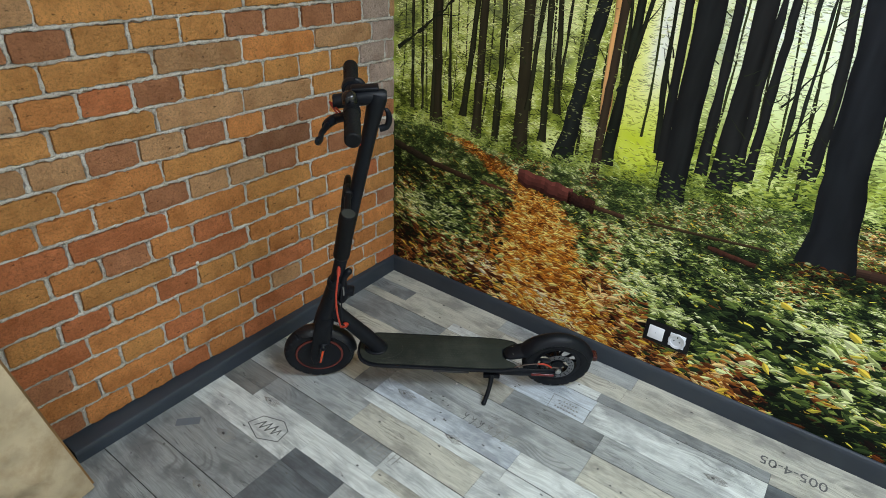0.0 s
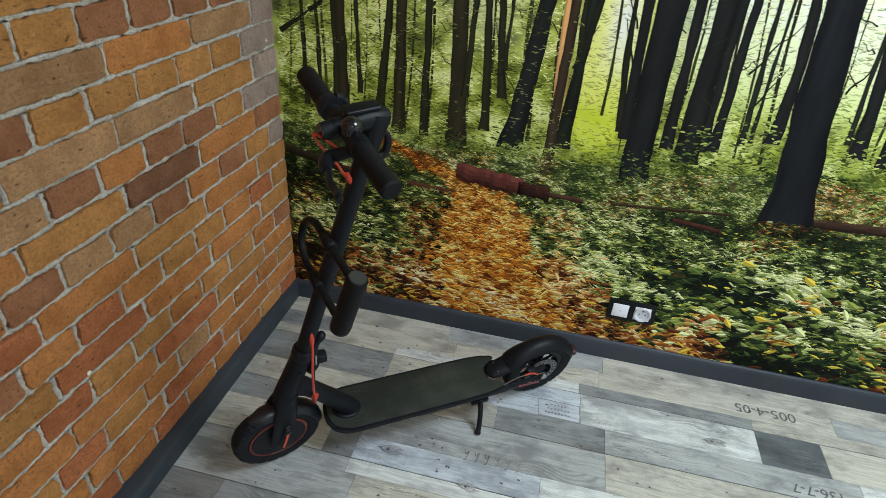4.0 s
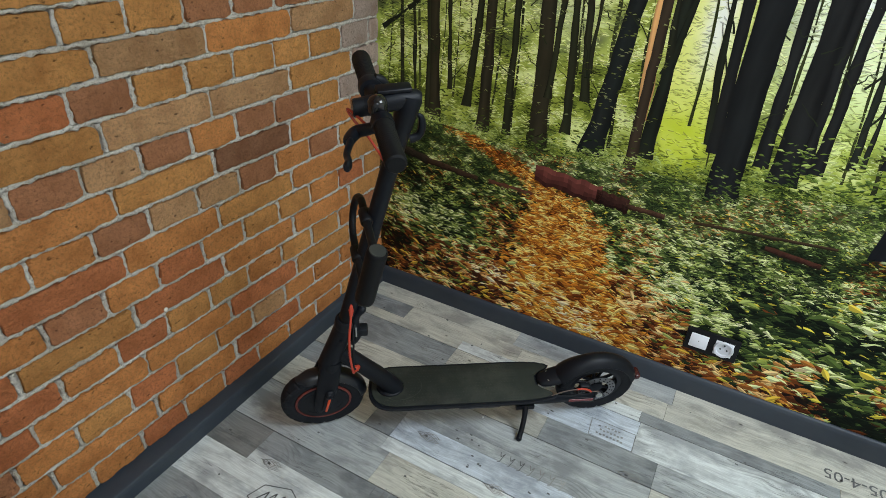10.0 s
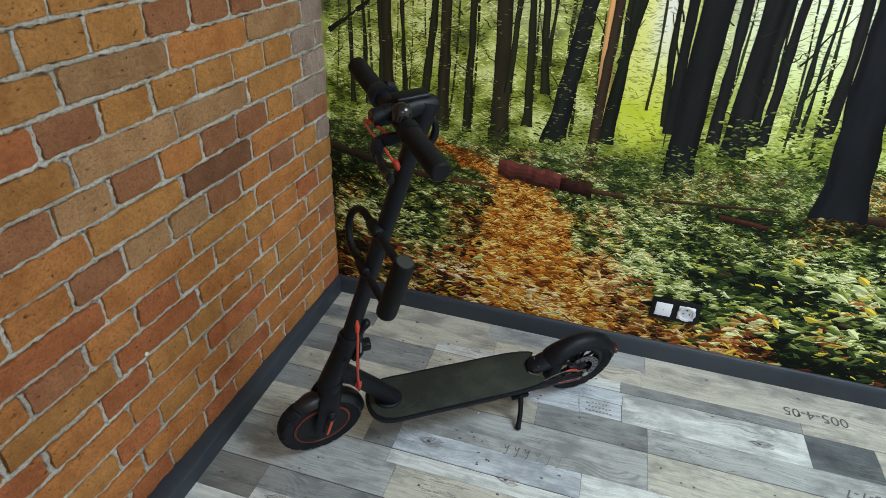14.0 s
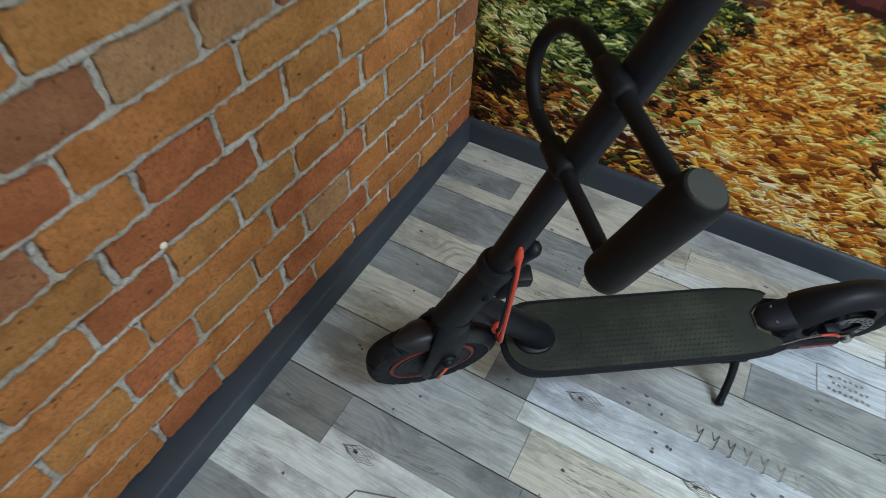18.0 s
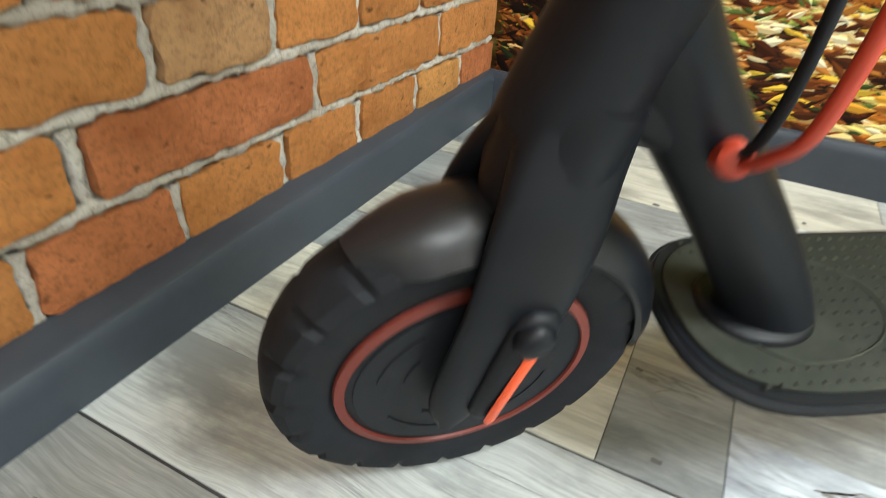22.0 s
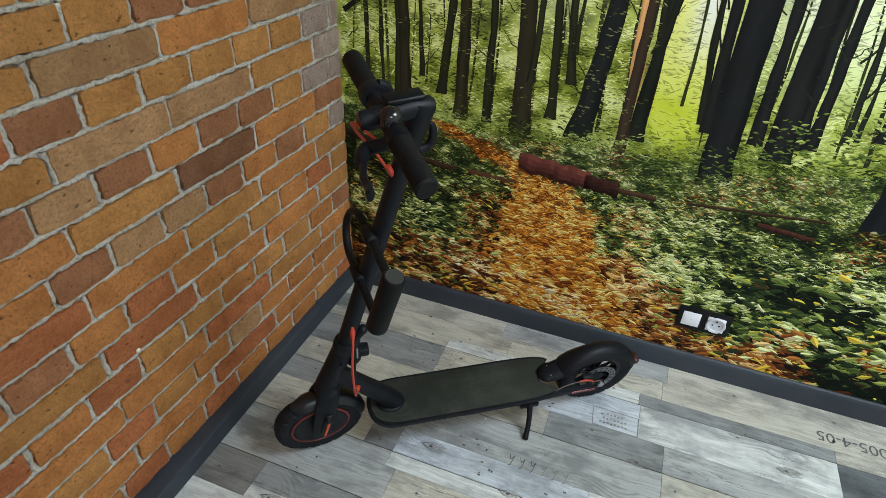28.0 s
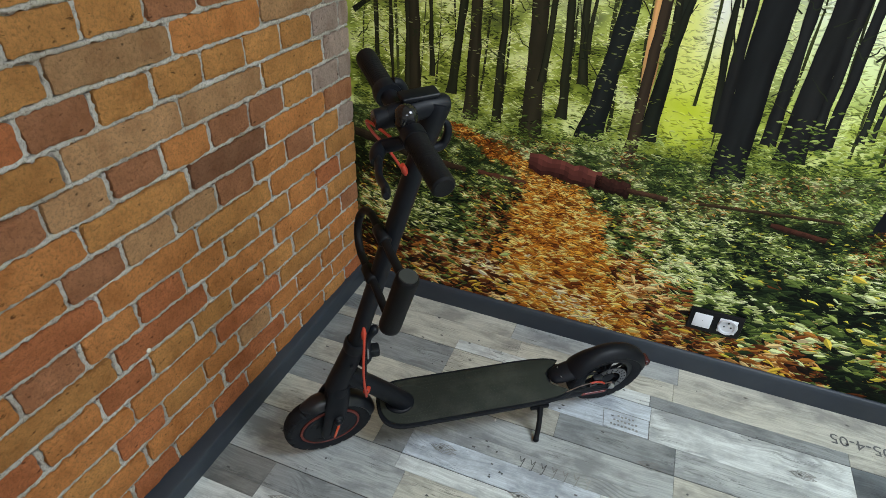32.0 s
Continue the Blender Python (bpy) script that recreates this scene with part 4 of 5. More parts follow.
bm = bmesh.new()
tube(bm, [BAR + Vector((0.0305, 0, -0.003)), BAR + Vector((0.0325, 0, -0.003))], [0.0152, 0.0145], 24)
part("lens", steered(bm), GLOSS, lamp, "clear headlight lens", smooth=40)
bm = bmesh.new()                                              # hook behind the gooseneck, for folding
hk = on_axis(0.99)
tube(bm, spline([hk + Vector((-0.016, 0, -0.030)), hk + Vector((-0.034, 0, -0.024)), hk + Vector((-0.040, 0, -0.004)), hk + Vector((-0.037, 0, 0.016)), hk + Vector((-0.030, 0, 0.024))], 10), [0.009, 0.009, 0.0085, 0.008, 0.008, 0.0075, 0.007, 0.006, 0.005, 0.003], 12)
part("fold_hook", steered(bm), BLACK, stem, smooth=60)

# handlebar
bars = bmesh.new()
tube(bars, [BAR + Vector((-0.012, s, 0)) for s in (-0.10, -0.03, 0.03, 0.10)], [0.0125, 0.016, 0.016, 0.0125], 18)
bars = part("handlebar", steered(bars), BLACK, scooter, smooth=50)
for side in (-1, 1):
    bm = bmesh.new()
    q = [0.072, 0.075, 0.080, 0.135, 0.176, 0.1825, 0.1855]
    tube(bm, [BAR + Vector((-0.012, side * s, 0)) for s in q], [0.0165, 0.0195, 0.0185, 0.0182, 0.0192, 0.0185, 0.0150], 24)
    grip = part("grip", steered(bm), GRIPRUB, bars, "ribbed black rubber grip", smooth=40)
    bm = bmesh.new()
    for k in range(16):
        y = 0.084 + 0.0057 * k
        lathe(bm, [(0.0178, side * y), (0.0187, side * (y + 0.001)), (0.0187, side * (y + 0.0026)), (0.0178, side * (y + 0.0036))], BAR + Vector((-0.012, 0, 0)), 20)
    part("grip_rib", steered(bm), GRIPRUB, grip, smooth=30)
# brake lever on the left
bm = bmesh.new()
lathe(bm, [(0.0135, 0.052), (0.0205, 0.053), (0.0205, 0.074), (0.0135, 0.075)], BAR + Vector((-0.012, 0, 0)), 20)
clamp = part("brake_clamp", steered(bm), BLACK, bars, smooth=40)
bm = bmesh.new()
P0 = BAR + Vector((-0.012, 0.060, 0))
tube(bm, spline([P0 + Vector((0.008, -0.002, -0.008)), P0 + Vector((0.026, -0.014, -0.020)), P0 + Vector((0.040, -0.026, -0.030)), P0 + Vector((0.054, -0.010, -0.030)), P0 + Vector((0.062, 0.012, -0.027))], 12), [0.0115, 0.012, 0.0125, 0.013, 0.013, 0.013, 0.0132, 0.013, 0.0125, 0.012, 0.011, 0.009], 14, flat=0.85, side=(0, 0, 1))
part("lever_body", steered(bm), BLACK, clamp, smooth=60)
bm = bmesh.new()
tube(bm, spline([P0 + Vector((0.056, 0.002, -0.029)), P0 + Vector((0.062, 0.022, -0.026)), P0 + Vector((0.070, 0.050, -0.024)), P0 + Vector((0.071, 0.080, -0.019)), P0 + Vector((0.078, 0.106, -0.012))], 18), [0.009] * 4 + [0.0080] * 9 + [0.0085, 0.009, 0.0095, 0.009, 0.006], 14, flat=0.75, side=(1, 0, 0))
part("brake_lever", steered(bm), BLACK, clamp, "curved black brake lever", smooth=60)
# throttle and bell on the right
bm = bmesh.new()
lathe(bm, [(0.0135, -0.052), (0.0225, -0.053), (0.0240, -0.064), (0.0225, -0.076), (0.0135, -0.077)], BAR + Vector((-0.012, 0, 0)), 22)
thr = part("throttle", steered(bm), PLASTIC, bars, smooth=40)
bm = bmesh.new()
tube(bm, spline([BAR + Vector((-0.020, -0.064, 0.020)), BAR + Vector((-0.034, -0.066, 0.012)), BAR + Vector((-0.044, -0.068, -0.006)), BAR + Vector((-0.047, -0.068, -0.016))], 8), [0.008, 0.009, 0.0095, 0.0095, 0.009, 0.008, 0.007, 0.004], 12)
part("thumb_lever", steered(bm), PLASTIC, thr, smooth=50)
bm = bmesh.new()
BC = BAR + Vector((-0.008, 0.036, 0.012))
rings = []
for k in range(8):
    a = math.pi / 2 * k / 7
    rings.append([BC + Vector((math.cos(t) * 0.0185 * math.cos(a), math.sin(t) * 0.0185 * math.cos(a), 0.012 + 0.0165 * math.sin(a))) for t in (2 * math.pi * j / 24 for j in range(24))][::1] if k < 7 else [BC + Vector((math.cos(t) * 0.001, math.sin(t) * 0.001, 0.0286)) for t in (2 * math.pi * j / 24 for j in range(24))])
rings.insert(0, [BC + Vector((math.cos(t) * 0.0185, math.sin(t) * 0.0185, 0.0)) for t in (2 * math.pi * j / 24 for j in range(24))])
part("bell", steered(loft(bm, rings)), GLOSS, bars, "small glossy black bell dome", smooth=50)

# deck
def deck_outline(grow, n=20):
    """The outline of the footboard, from above."""
    w, x0, x1 = 0.0705 + grow, 0.184 - grow, 0.674 + grow
    pts = []
    for k in range(n + 1):                                    # round nose
        a = radians(-90 + 180 * k / n)
        pts.append((x1 - 0.085 + (0.085) * max(0.0, math.cos(a)) ** 0.75, w * math.copysign(abs(math.sin(a)) ** 0.8, math.sin(a))))
    rear = [(0.40, w), (0.262, w), (0.215, w * 0.985), (0.175 - grow * 0.5, w * 0.93), (0.148 - grow, w * 0.83), (0.138 - grow, w * 0.73), (0.146 - grow * 0.6, w * 0.64), (0.156, w * 0.57), (0.172, w * 0.45), (x0, w * 0.22)]
    pts += rear + [(x, -y) for x, y in reversed(rear)]              # two lobes round the mudguard's foot
    return pts


bm = bmesh.new()
loft(bm, [[(x, y, z) for x, y in deck_outline(g)] for g, z in ((-0.034, 0.084), (-0.026, 0.087), (-0.018, 0.098), (-0.010, 0.112), (0.0, 0.118), (0.0025, 0.122), (0.0025, 0.127), (0.001, 0.1305))])
deck = part("deck", bm, BLACK, scooter, "dark footboard with a rubber mat", smooth=50)
bm = bmesh.new()
loft(bm, [[(x, y, z) for x, y in deck_outline(g)] for g, z in ((-0.0045, 0.1295), (-0.0045, 0.1330), (-0.0058, 0.1340))])
mat = part("deck_mat", bm, MAT, deck, "dusty grey-green rubber mat with small dots", smooth=40)
bm = bmesh.new()
loft(bm, [[(x, y, z) for x, y in deck_outline(g)] for g, z in ((0.0026, 0.1200), (0.0048, 0.1225), (0.0048, 0.1265), (0.0026, 0.1290))])
part("edge_trim", bm, RUBBER, deck, smooth=40)
dot = bmesh.new()
bmesh.ops.create_cone(dot, cap_ends=True, segments=6, radius1=0.0019, radius2=0.0011, depth=0.0011)
dot_me = bpy.data.meshes.new("mat_dot")
dots = bmesh.new()
dm = bpy.data.meshes.new("dot")
dot.to_mesh(dm)
dot.free()
for i in range(46):
    for j in range(13):
        x, y = 0.235 + 0.0092 * i + (0.0046 if j % 2 else 0), -0.060 + 0.010 * j
        if x > 0.575 and abs(y) < 0.045 or x > 0.645:
            continue
        n0 = len(dots.verts)
        dots.from_mesh(dm)
        dots.verts.ensure_lookup_table()
        for v in dots.verts[n0:]:
            v.co += Vector((x, y, 0.1345))
dots.to_mesh(dot_me)
dots.free()
dot_me.materials.append(MAT)
ob = new("mat_dot", dot_me)
ob.parent = mat
ob["kind"] = "stuff"
bm = bmesh.new()                                              # raised outline round the neck foot and the charge-port plate
ringpts = [(0.600 + 0.075 * math.cos(a) * (1.0 if math.cos(a) < 0 else 0.55), 0.047 * math.sin(a), 0.1342) for a in (2 * math.pi * k / 40 for k in range(41))]
tube(bm, ringpts, 0.0012, 6)
part("mat_rib", bm, MAT, mat, smooth=40)
bm = bmesh.new()
loft(bm, [[(0.616 + r * 1.15 * math.cos(a), r * math.sin(a), z) for a in (2 * math.pi * k / 32 for k in range(32))] for r, z in ((0.0345, 0.1335), (0.0340, 0.1352), (0.0330, 0.1370), (0.031, 0.1385))])
part("neck_boot", bm, BLACK, deck, smooth=60)
bm = bmesh.new()
box(bm, 0.300, 0.420, 0.0560, 0.0640, 0.098, 0.108, 0.001)
part("side_label", bm, plain("grey_label", (0.05, 0.05, 0.055), 0.5), deck)

# rear: mudguard, wheel, brake
RC = Vector((0.0, 0.0, 0.112))
rim = lathe(bmesh.new(), [(0.066, -0.015), (0.072, -0.0175), (0.080, -0.016), (0.080, 0.016), (0.072, 0.0175), (0.066, 0.015)], RC, 64)
rwheel = part("rear_wheel", rim, BLACK, scooter, "spoked black rear wheel", smooth=40)
tyre(rwheel, RC)
for k in range(5):
    a = 2 * math.pi * k / 5 + 0.3
    d = Vector((math.cos(a), 0, math.sin(a)))
    n = Vector((-math.sin(a), 0, math.cos(a)))
    for s in (-1, 1):
        bm = bmesh.new()
        tube(bm, [RC + d * 0.014 + n * s * 0.006, RC + d * 0.040 + n * s * 0.010, RC + d * 0.064 + n * s * 0.020], [0.006, 0.0045, 0.005], 8)
        part("spoke", bm, BLACK, rwheel, smooth=40)
part("hub", lathe(bmesh.new(), [(0.0, -0.022), (0.020, -0.022), (0.022, -0.012), (0.022, 0.012), (0.020, 0.022), (0.0, 0.022)], RC, 28), BLACK, rwheel, smooth=40)
bm = bmesh.new()
lathe(bm, [(0.036, 0.0265), (0.056, 0.0265), (0.056, 0.0285), (0.036, 0.0285)], RC, 48)
part("brake_disc", bm, DISC, rwheel, "bare steel brake disc", smooth=30)
bm = bmesh.new()
for k in range(18):
    a = 2 * math.pi * k / 18
    for rr in (0.042, 0.050):
        c = RC + Vector((math.cos(a + rr * 3) * rr, 0.0288, math.sin(a + rr * 3) * rr))
        tube(bm, [c - Vector((0, 0.0005, 0)), c + Vector((0, 0.0004, 0))], [0.0026, 0.0026], 8)
part("disc_hole", bm, GLOSS_NONE, rwheel)
for side in (-1, 1):                                          # chain stays
    bm = bmesh.new()
    tube(bm, spline([Vector((0.205, side * 0.050, 0.108)), Vector((0.140, side * 0.047, 0.100)), Vector((0.070, side * 0.042, 0.094)), Vector((0.0, side * 0.040, 0.104)), Vector((-0.016, side * 0.040, 0.106))], 12), [0.021, 0.021, 0.020, 0.019, 0.018, 0.017, 0.016, 0.016, 0.016, 0.016, 0.015, 0.010], 12, flat=0.35, side=(0, 1, 0))
    stay = part("rear_stay", bm, BLACK, scooter, smooth=50)
    bm = bmesh.new()
    box(bm, 0.012, 0.088, side * 0.0492 - 0.0012, side * 0.0492 + 0.0012, 0.086, 0.096, 0.001)
    part("side_reflector", bm, DARKRED, stay, "dark red side reflector")
    bm = bmesh.new()
    box(bm, 0.006, 0.096, side * 0.047 - 0.0015, side * 0.047 + 0.0015, 0.079, 0.102, 0.001)
    part("stay_cover", bm, PLASTIC, stay)
    bm = bmesh.new()
    c = RC + Vector((0, side * 0.045, 0))
    tube(bm, [c, c + Vector((0, side * 0.006, 0)), c + Vector((0, side * 0.009, 0))], [0.010, 0.010, 0.006], 12)
    part("axle_nut", bm, STEEL, stay, smooth=40)
bm = bmesh.new()                                              # brake caliper and its red arm
box(bm, 0.030, 0.062, 0.024, 0.044, 0.122, 0.150, 0.006)
cal = part("brake_caliper", bm, PLASTIC, scooter, smooth=40)
bm = bmesh.new()
tube(bm, spline([Vector((0.074, 0.046, 0.142)), Vector((0.056, 0.047, 0.146)), Vector((0.036, 0.046, 0.137)), Vector((0.026, 0.046, 0.128))], 8), 0.0030, 8)
part("brake_arm", bm, RED, cal, "red brake arm", smooth=50)
bm = bmesh.new()
tube(bm, spline([Vector((0.205, 0.052, 0.122)), Vector((0.160, 0.054, 0.126)), Vector((0.115, 0.050, 0.140)), Vector((0.070, 0.047, 0.144)), Vector((0.030, 0.046, 0.130)), Vector((0.0, 0.044, 0.125))], 16), 0.0018, 8)
part("brake_wire", bm, WIRE, cal, smooth=50)
guard = bmesh.new()
rings = []
for k in range(31):
    t = k / 30
    a = radians(24 + 141 * t)
    R0 = 0.1255 + 0.006 * max(0, 1 - t * 4)
    w = 0.030 + 0.008 * max(0, 1 - t * 3.2)
    mid = RC + Vector((0.010 * (1 - t), 0, 0))
    up, ring = Vector((math.cos(a), 0, math.sin(a))), []
    for j in range(13):
        u = -1 + 2 * j / 12
        ring.append(mid + up * (R0 - 0.020 * abs(u) ** 2.4) + Vector((0, u * w, 0)))
    for j in range(12, -1, -1):
        u = -1 + 2 * j / 12
        ring.append(mid + up * (R0 - 0.003 - 0.020 * abs(u) ** 2.4) + Vector((0, u * (w - 0.002), 0)))
    rings.append(ring)
loft(guard, rings)
rear_guard = part("rear_mudguard", guard, BLACK, scooter, "black rear mudguard with a tail lamp", smooth=50)
bm = bmesh.new()
tube(bm, spline([Vector((0.180, 0.0, 0.132)), Vector((0.162, 0.0, 0.137)), Vector((0.134, 0.0, 0.148)), Vector((0.100, 0, 0.166))], 10), [0.012, 0.020, 0.025, 0.027, 0.029, 0.030, 0.031, 0.031, 0.031, 0.029], 20, flat=1.0, side=(0, 1, 0))
for v in bm.verts:
    ref = 0.131 + (0.180 - v.co.x) * 0.40
    v.co.z = ref + (v.co.z - ref) * 0.46
part("guard_mount", bm, BLACK, rear_guard, smooth=60)
bm = bmesh.new()
box(bm, -0.132, -0.114, -0.018, 0.018, 0.134, 0.156, 0.006)
part("tail_lamp", bm, TAIL, rear_guard, "dark red tail lamp", smooth=40)
for s in (-1, 1):
    bm = bmesh.new()
    tube(bm, [Vector((0.152, s * 0.015, 0.138)), Vector((0.152, s * 0.015, 0.1535))], [0.0045, 0.0035], 12)
    part("guard_screw", bm, STEEL, rear_guard, smooth=40)

# kickstand on the left
bm = bmesh.new()
tube(bm, spline([Vector((0.222, 0.060, 0.093)), Vector((0.226, 0.082, 0.070)), Vector((0.234, 0.104, 0.045)), Vector((0.243, 0.122, 0.026)), Vector((0.247, 0.130, 0.0235))], 12), [0.0085, 0.0085, 0.0080, 0.0075, 0.0075, 0.0075, 0.0075, 0.0075, 0.0080, 0.0085, 0.0085, 0.006], 10)
stand = part("kickstand", bm, BLACK, scooter, smooth=50)
bm = bmesh.new()
box(bm, 0.195, 0.250, 0.046, 0.066, 0.080, 0.096, 0.003)
part("stand_bracket", bm, BLACK, stand, smooth=40)

# cables
def cable(name, pts, r, material, label="", n=40):
    bm = bmesh.new()
    tube(bm, spline(pts, n), r, 8)
    return part(name, bm, material, scooter, label, smooth=60)


cable("red_cable", [Vector((0.713, 0.022, 0.515)), Vector((0.715, 0.044, 0.480)), Vector((0.720, 0.064, 0.430)), Vector((0.720, 0.072, 0.370)), Vector((0.715, 0.068, 0.308)), Vector((0.714, 0.054, 0.285)), Vector((0.709, 0.038, 0.271)), Vector((0.705, 0.022, 0.265))], 0.0031, RED, "red brake cable looping behind the folding joint")
cable("black_cable", [on_axis(0.470) + Vector((-0.022, 0.006, 0)), Vector((0.710, 0.026, 0.430)), Vector((0.712, 0.040, 0.370)), Vector((0.714, 0.048, 0.318)), Vector((0.713, 0.045, 0.290)), Vector((0.709, 0.033, 0.272)), Vector((0.705, 0.018, 0.264))], 0.0026, RUBBER)
cable("red_cable", [Vector((0.668, 0.054, 1.022)), Vector((0.688, 0.032, 1.030)), Vector((0.701, 0.012, 1.028)), Vector((0.690, 0.008, 1.004)), Vector((0.664, 0.008, 0.968)), Vector((0.640, 0.012, 0.928))], 0.0026, RED, "red brake cable running into the stem")
for z in (0.500, 0.925):
    bm = bmesh.new()
    c = on_axis(z) + (Vector((-0.001, 0.023, 0)) if z < 0.6 else Vector((0.020, 0.008, 0)))
    d = Vector((0.05, 0.32, -0.95)) if z < 0.6 else Vector((0.35, 0.1, 0.9))
    tube(bm, [c - d * 0.012, c, c + d * 0.016], [0.0035, 0.0062, 0.0046], 12)
    part("cable_sleeve", bm, RED, stem, "red rubber cable sleeve", smooth=50)
bm = bmesh.new()
tube(bm, [Vector((0.706, 0.020, 0.265)), Vector((0.709, 0.030, 0.268)), Vector((0.712, 0.036, 0.272)), Vector((0.7125, 0.037, 0.2725))], [0.0085, 0.0088, 0.0075, 0.0050], 16)
part("cable_grommet", bm, RED, scooter, "red rubber grommet", smooth=50)

# ---- bicycle lock hung on the stem ----
lock = empty("bicycle_lock", SCOOT)
tagged(lock, "black D-shaped bicycle lock hanging on the scooter stem", "lock")
U0, U1 = Vector((0.650, 0.148, 0.801)), Vector((0.679, 0.138, 0.651))
LD = (U1 - U0).normalized()
LOCKPAINT = plain("lock_rubber", (0.0042, 0.0042, 0.0048), 0.56, 50, 0.2, 0.3, spec=0.18)
bm = bmesh.new()
tube(bm, [U0, U0 + LD * 0.003, U0 + LD * 0.012, U0 + LD * 0.088, U1 - LD * 0.012, U1 - LD * 0.003, U1], [0.0185, 0.0208, 0.0218, 0.0213, 0.0218, 0.0208, 0.0185], 28)
body = part("crossbar", bm, LOCKPAINT, lock, smooth=40)
bm = bmesh.new()
tube(bm, [U0 - LD * 0.0015, U0 + LD * 0.001], [0.0165, 0.0178], 24)
part("end_cap", bm, plain("lock_cap", (0.020, 0.022, 0.018), 0.6), body, "dull grey-green end cap", smooth=40)
Q0, Q1 = U0 + LD * 0.021, U1 - LD * 0.016
side = Vector((0.137, -0.988, -0.064)).normalized()
bend = [Q0, Q0 + side * 0.05, Q0 + side * 0.192]
mid = (Q0 + Q1) / 2 + side * 0.192
rad = (Q1 - Q0).length / 2
for k in range(1, 12):
    a = math.pi * k / 12
    bend.append(mid - LD * (rad * math.cos(a)) + side * (rad * 1.2 * math.sin(a)))
bend += [Q1 + side * 0.192, Q1 + side * 0.05, Q1]
bm = bmesh.new()
tube(bm, spline(bend, 60), 0.0085, 14)
part("shackle", bm, LOCKPAINT, lock, "rubber-coated steel shackle", smooth=60)
for q in (Q0, Q1):                                            # rubber clips where the shackle crosses the stem
    c = q + side * 0.142
    bm = bmesh.new()
    tube(bm, [c - side * 0.026, c - side * 0.022, c + side * 0.018, c + side * 0.022], [0.010, 0.0135, 0.0135, 0.010], 16)
    part("stem_clip", bm, LOCKPAINT, lock, smooth=50)


# ---- socket on the picture wall ----
WHITE = plain("white_plastic", (0.80, 0.82, 0.86), 0.35, 30, 0.04, 0.05)
FRAME = plain("black_frame", (0.006, 0.006, 0.007), 0.45, 30, 0.1, 0.05, spec=0.2)
sock = empty("wall_socket", PIC @ pose(1.220, -0.0030, 0.2145))
tagged(sock, "black double wall frame with white switch and round power socket", "socket")
bm = bmesh.new()
box(bm, -0.0765, 0.0765, -0.0085, 0.0, -0.041, 0.041, 0.003)
part("frame", bm, FRAME, sock, smooth=30)
bm = bmesh.new()
box(bm, -0.062, -0.0105, -0.0115, -0.0087, -0.0255, 0.0255, 0.002)
part("switch_plate", bm, WHITE, sock, smooth=30)
bm = bmesh.new()
box(bm, 0.0095, 0.061, -0.0108, -0.0087, -0.0255, 0.0255, 0.002)
plate = part("socket_plate", bm, WHITE, sock, smooth=30)
bm = bmesh.new()
lathe(bm, [(0.0, -0.0128), (0.019, -0.0128), (0.0205, -0.0165), (0.0265, -0.0175), (0.0285, -0.0140), (0.0285, -0.0110), (0.0, -0.0110)], (0.0355, 0, 0), 40)
part("socket_cup", bm, plain("socket_grey", (0.62, 0.64, 0.68), 0.4), plate, smooth=30)
bm = bmesh.new()
for s in (-0.0095, 0.0095):
    c = Vector((0.0355 + s, -0.0127, 0.0))
    tube(bm, [c, c - Vector((0, 0.0006, 0))], [0.0026, 0.0026], 12)
box(bm, 0.0335, 0.0375, -0.0150, -0.0128, 0.013, 0.020, 0.0005)
part("pin_hole", bm, FRAME, plate)
bm = bmesh.new()
box(bm, -0.0375, -0.0350, -0.0119, -0.0114, -0.001, 0.0015, 0.0003)
part("pilot_window", bm, FRAME, sock)

# ---- stone-faced block by the end of the brick wall ----
block = empty("stone_block", pose(0.0, -1.405, 0))
tagged(block, "rough sandstone slab with a brown side edge, standing on the floor", "stone slab")
bm = bmesh.new()
rows = []
for j in range(61):
    z = 0.012 + 0.9 * j / 60
    row = []
    for i in range(45):
        y = -0.012 - 0.17 * z - 0.60 * i / 44
        calm = min(1.0, i / 6)
        fold = 1 - 2.4 * abs(noise.noise(Vector((y * 9 + 2 * z, z * 6, 8)))) + 0.5 * (1 - 2.4 * abs(noise.noise(Vector((y * 21, z * 15, 5)))))
        x = 0.188 + calm * (0.016 * fold + 0.024 * noise.noise(Vector((y * 6, z * 6, 1)))) + 0.006 * noise.noise(Vector((y * 45, z * 45, 4)))
        row.append(bm.verts.new((x, y, z)))
    rows.append(row)
for a, b in zip(rows, rows[1:]):
    for i in range(44):
        bm.faces.new((a[i], a[i + 1], b[i + 1], b[i]))
part("stone_face", bm, STONE, block, smooth=70)
bm = bmesh.new()
loft(bm, [[(x, y - 0.17 * z, z) for x, y in ((0.006, 0.0), (0.160, -0.006), (0.164, -0.60), (0.006, -0.60))] for z in (0.0, 0.3, 0.6, 0.912)])
part("backing", bm, EDGE, block, "brown wood-grain side edge")


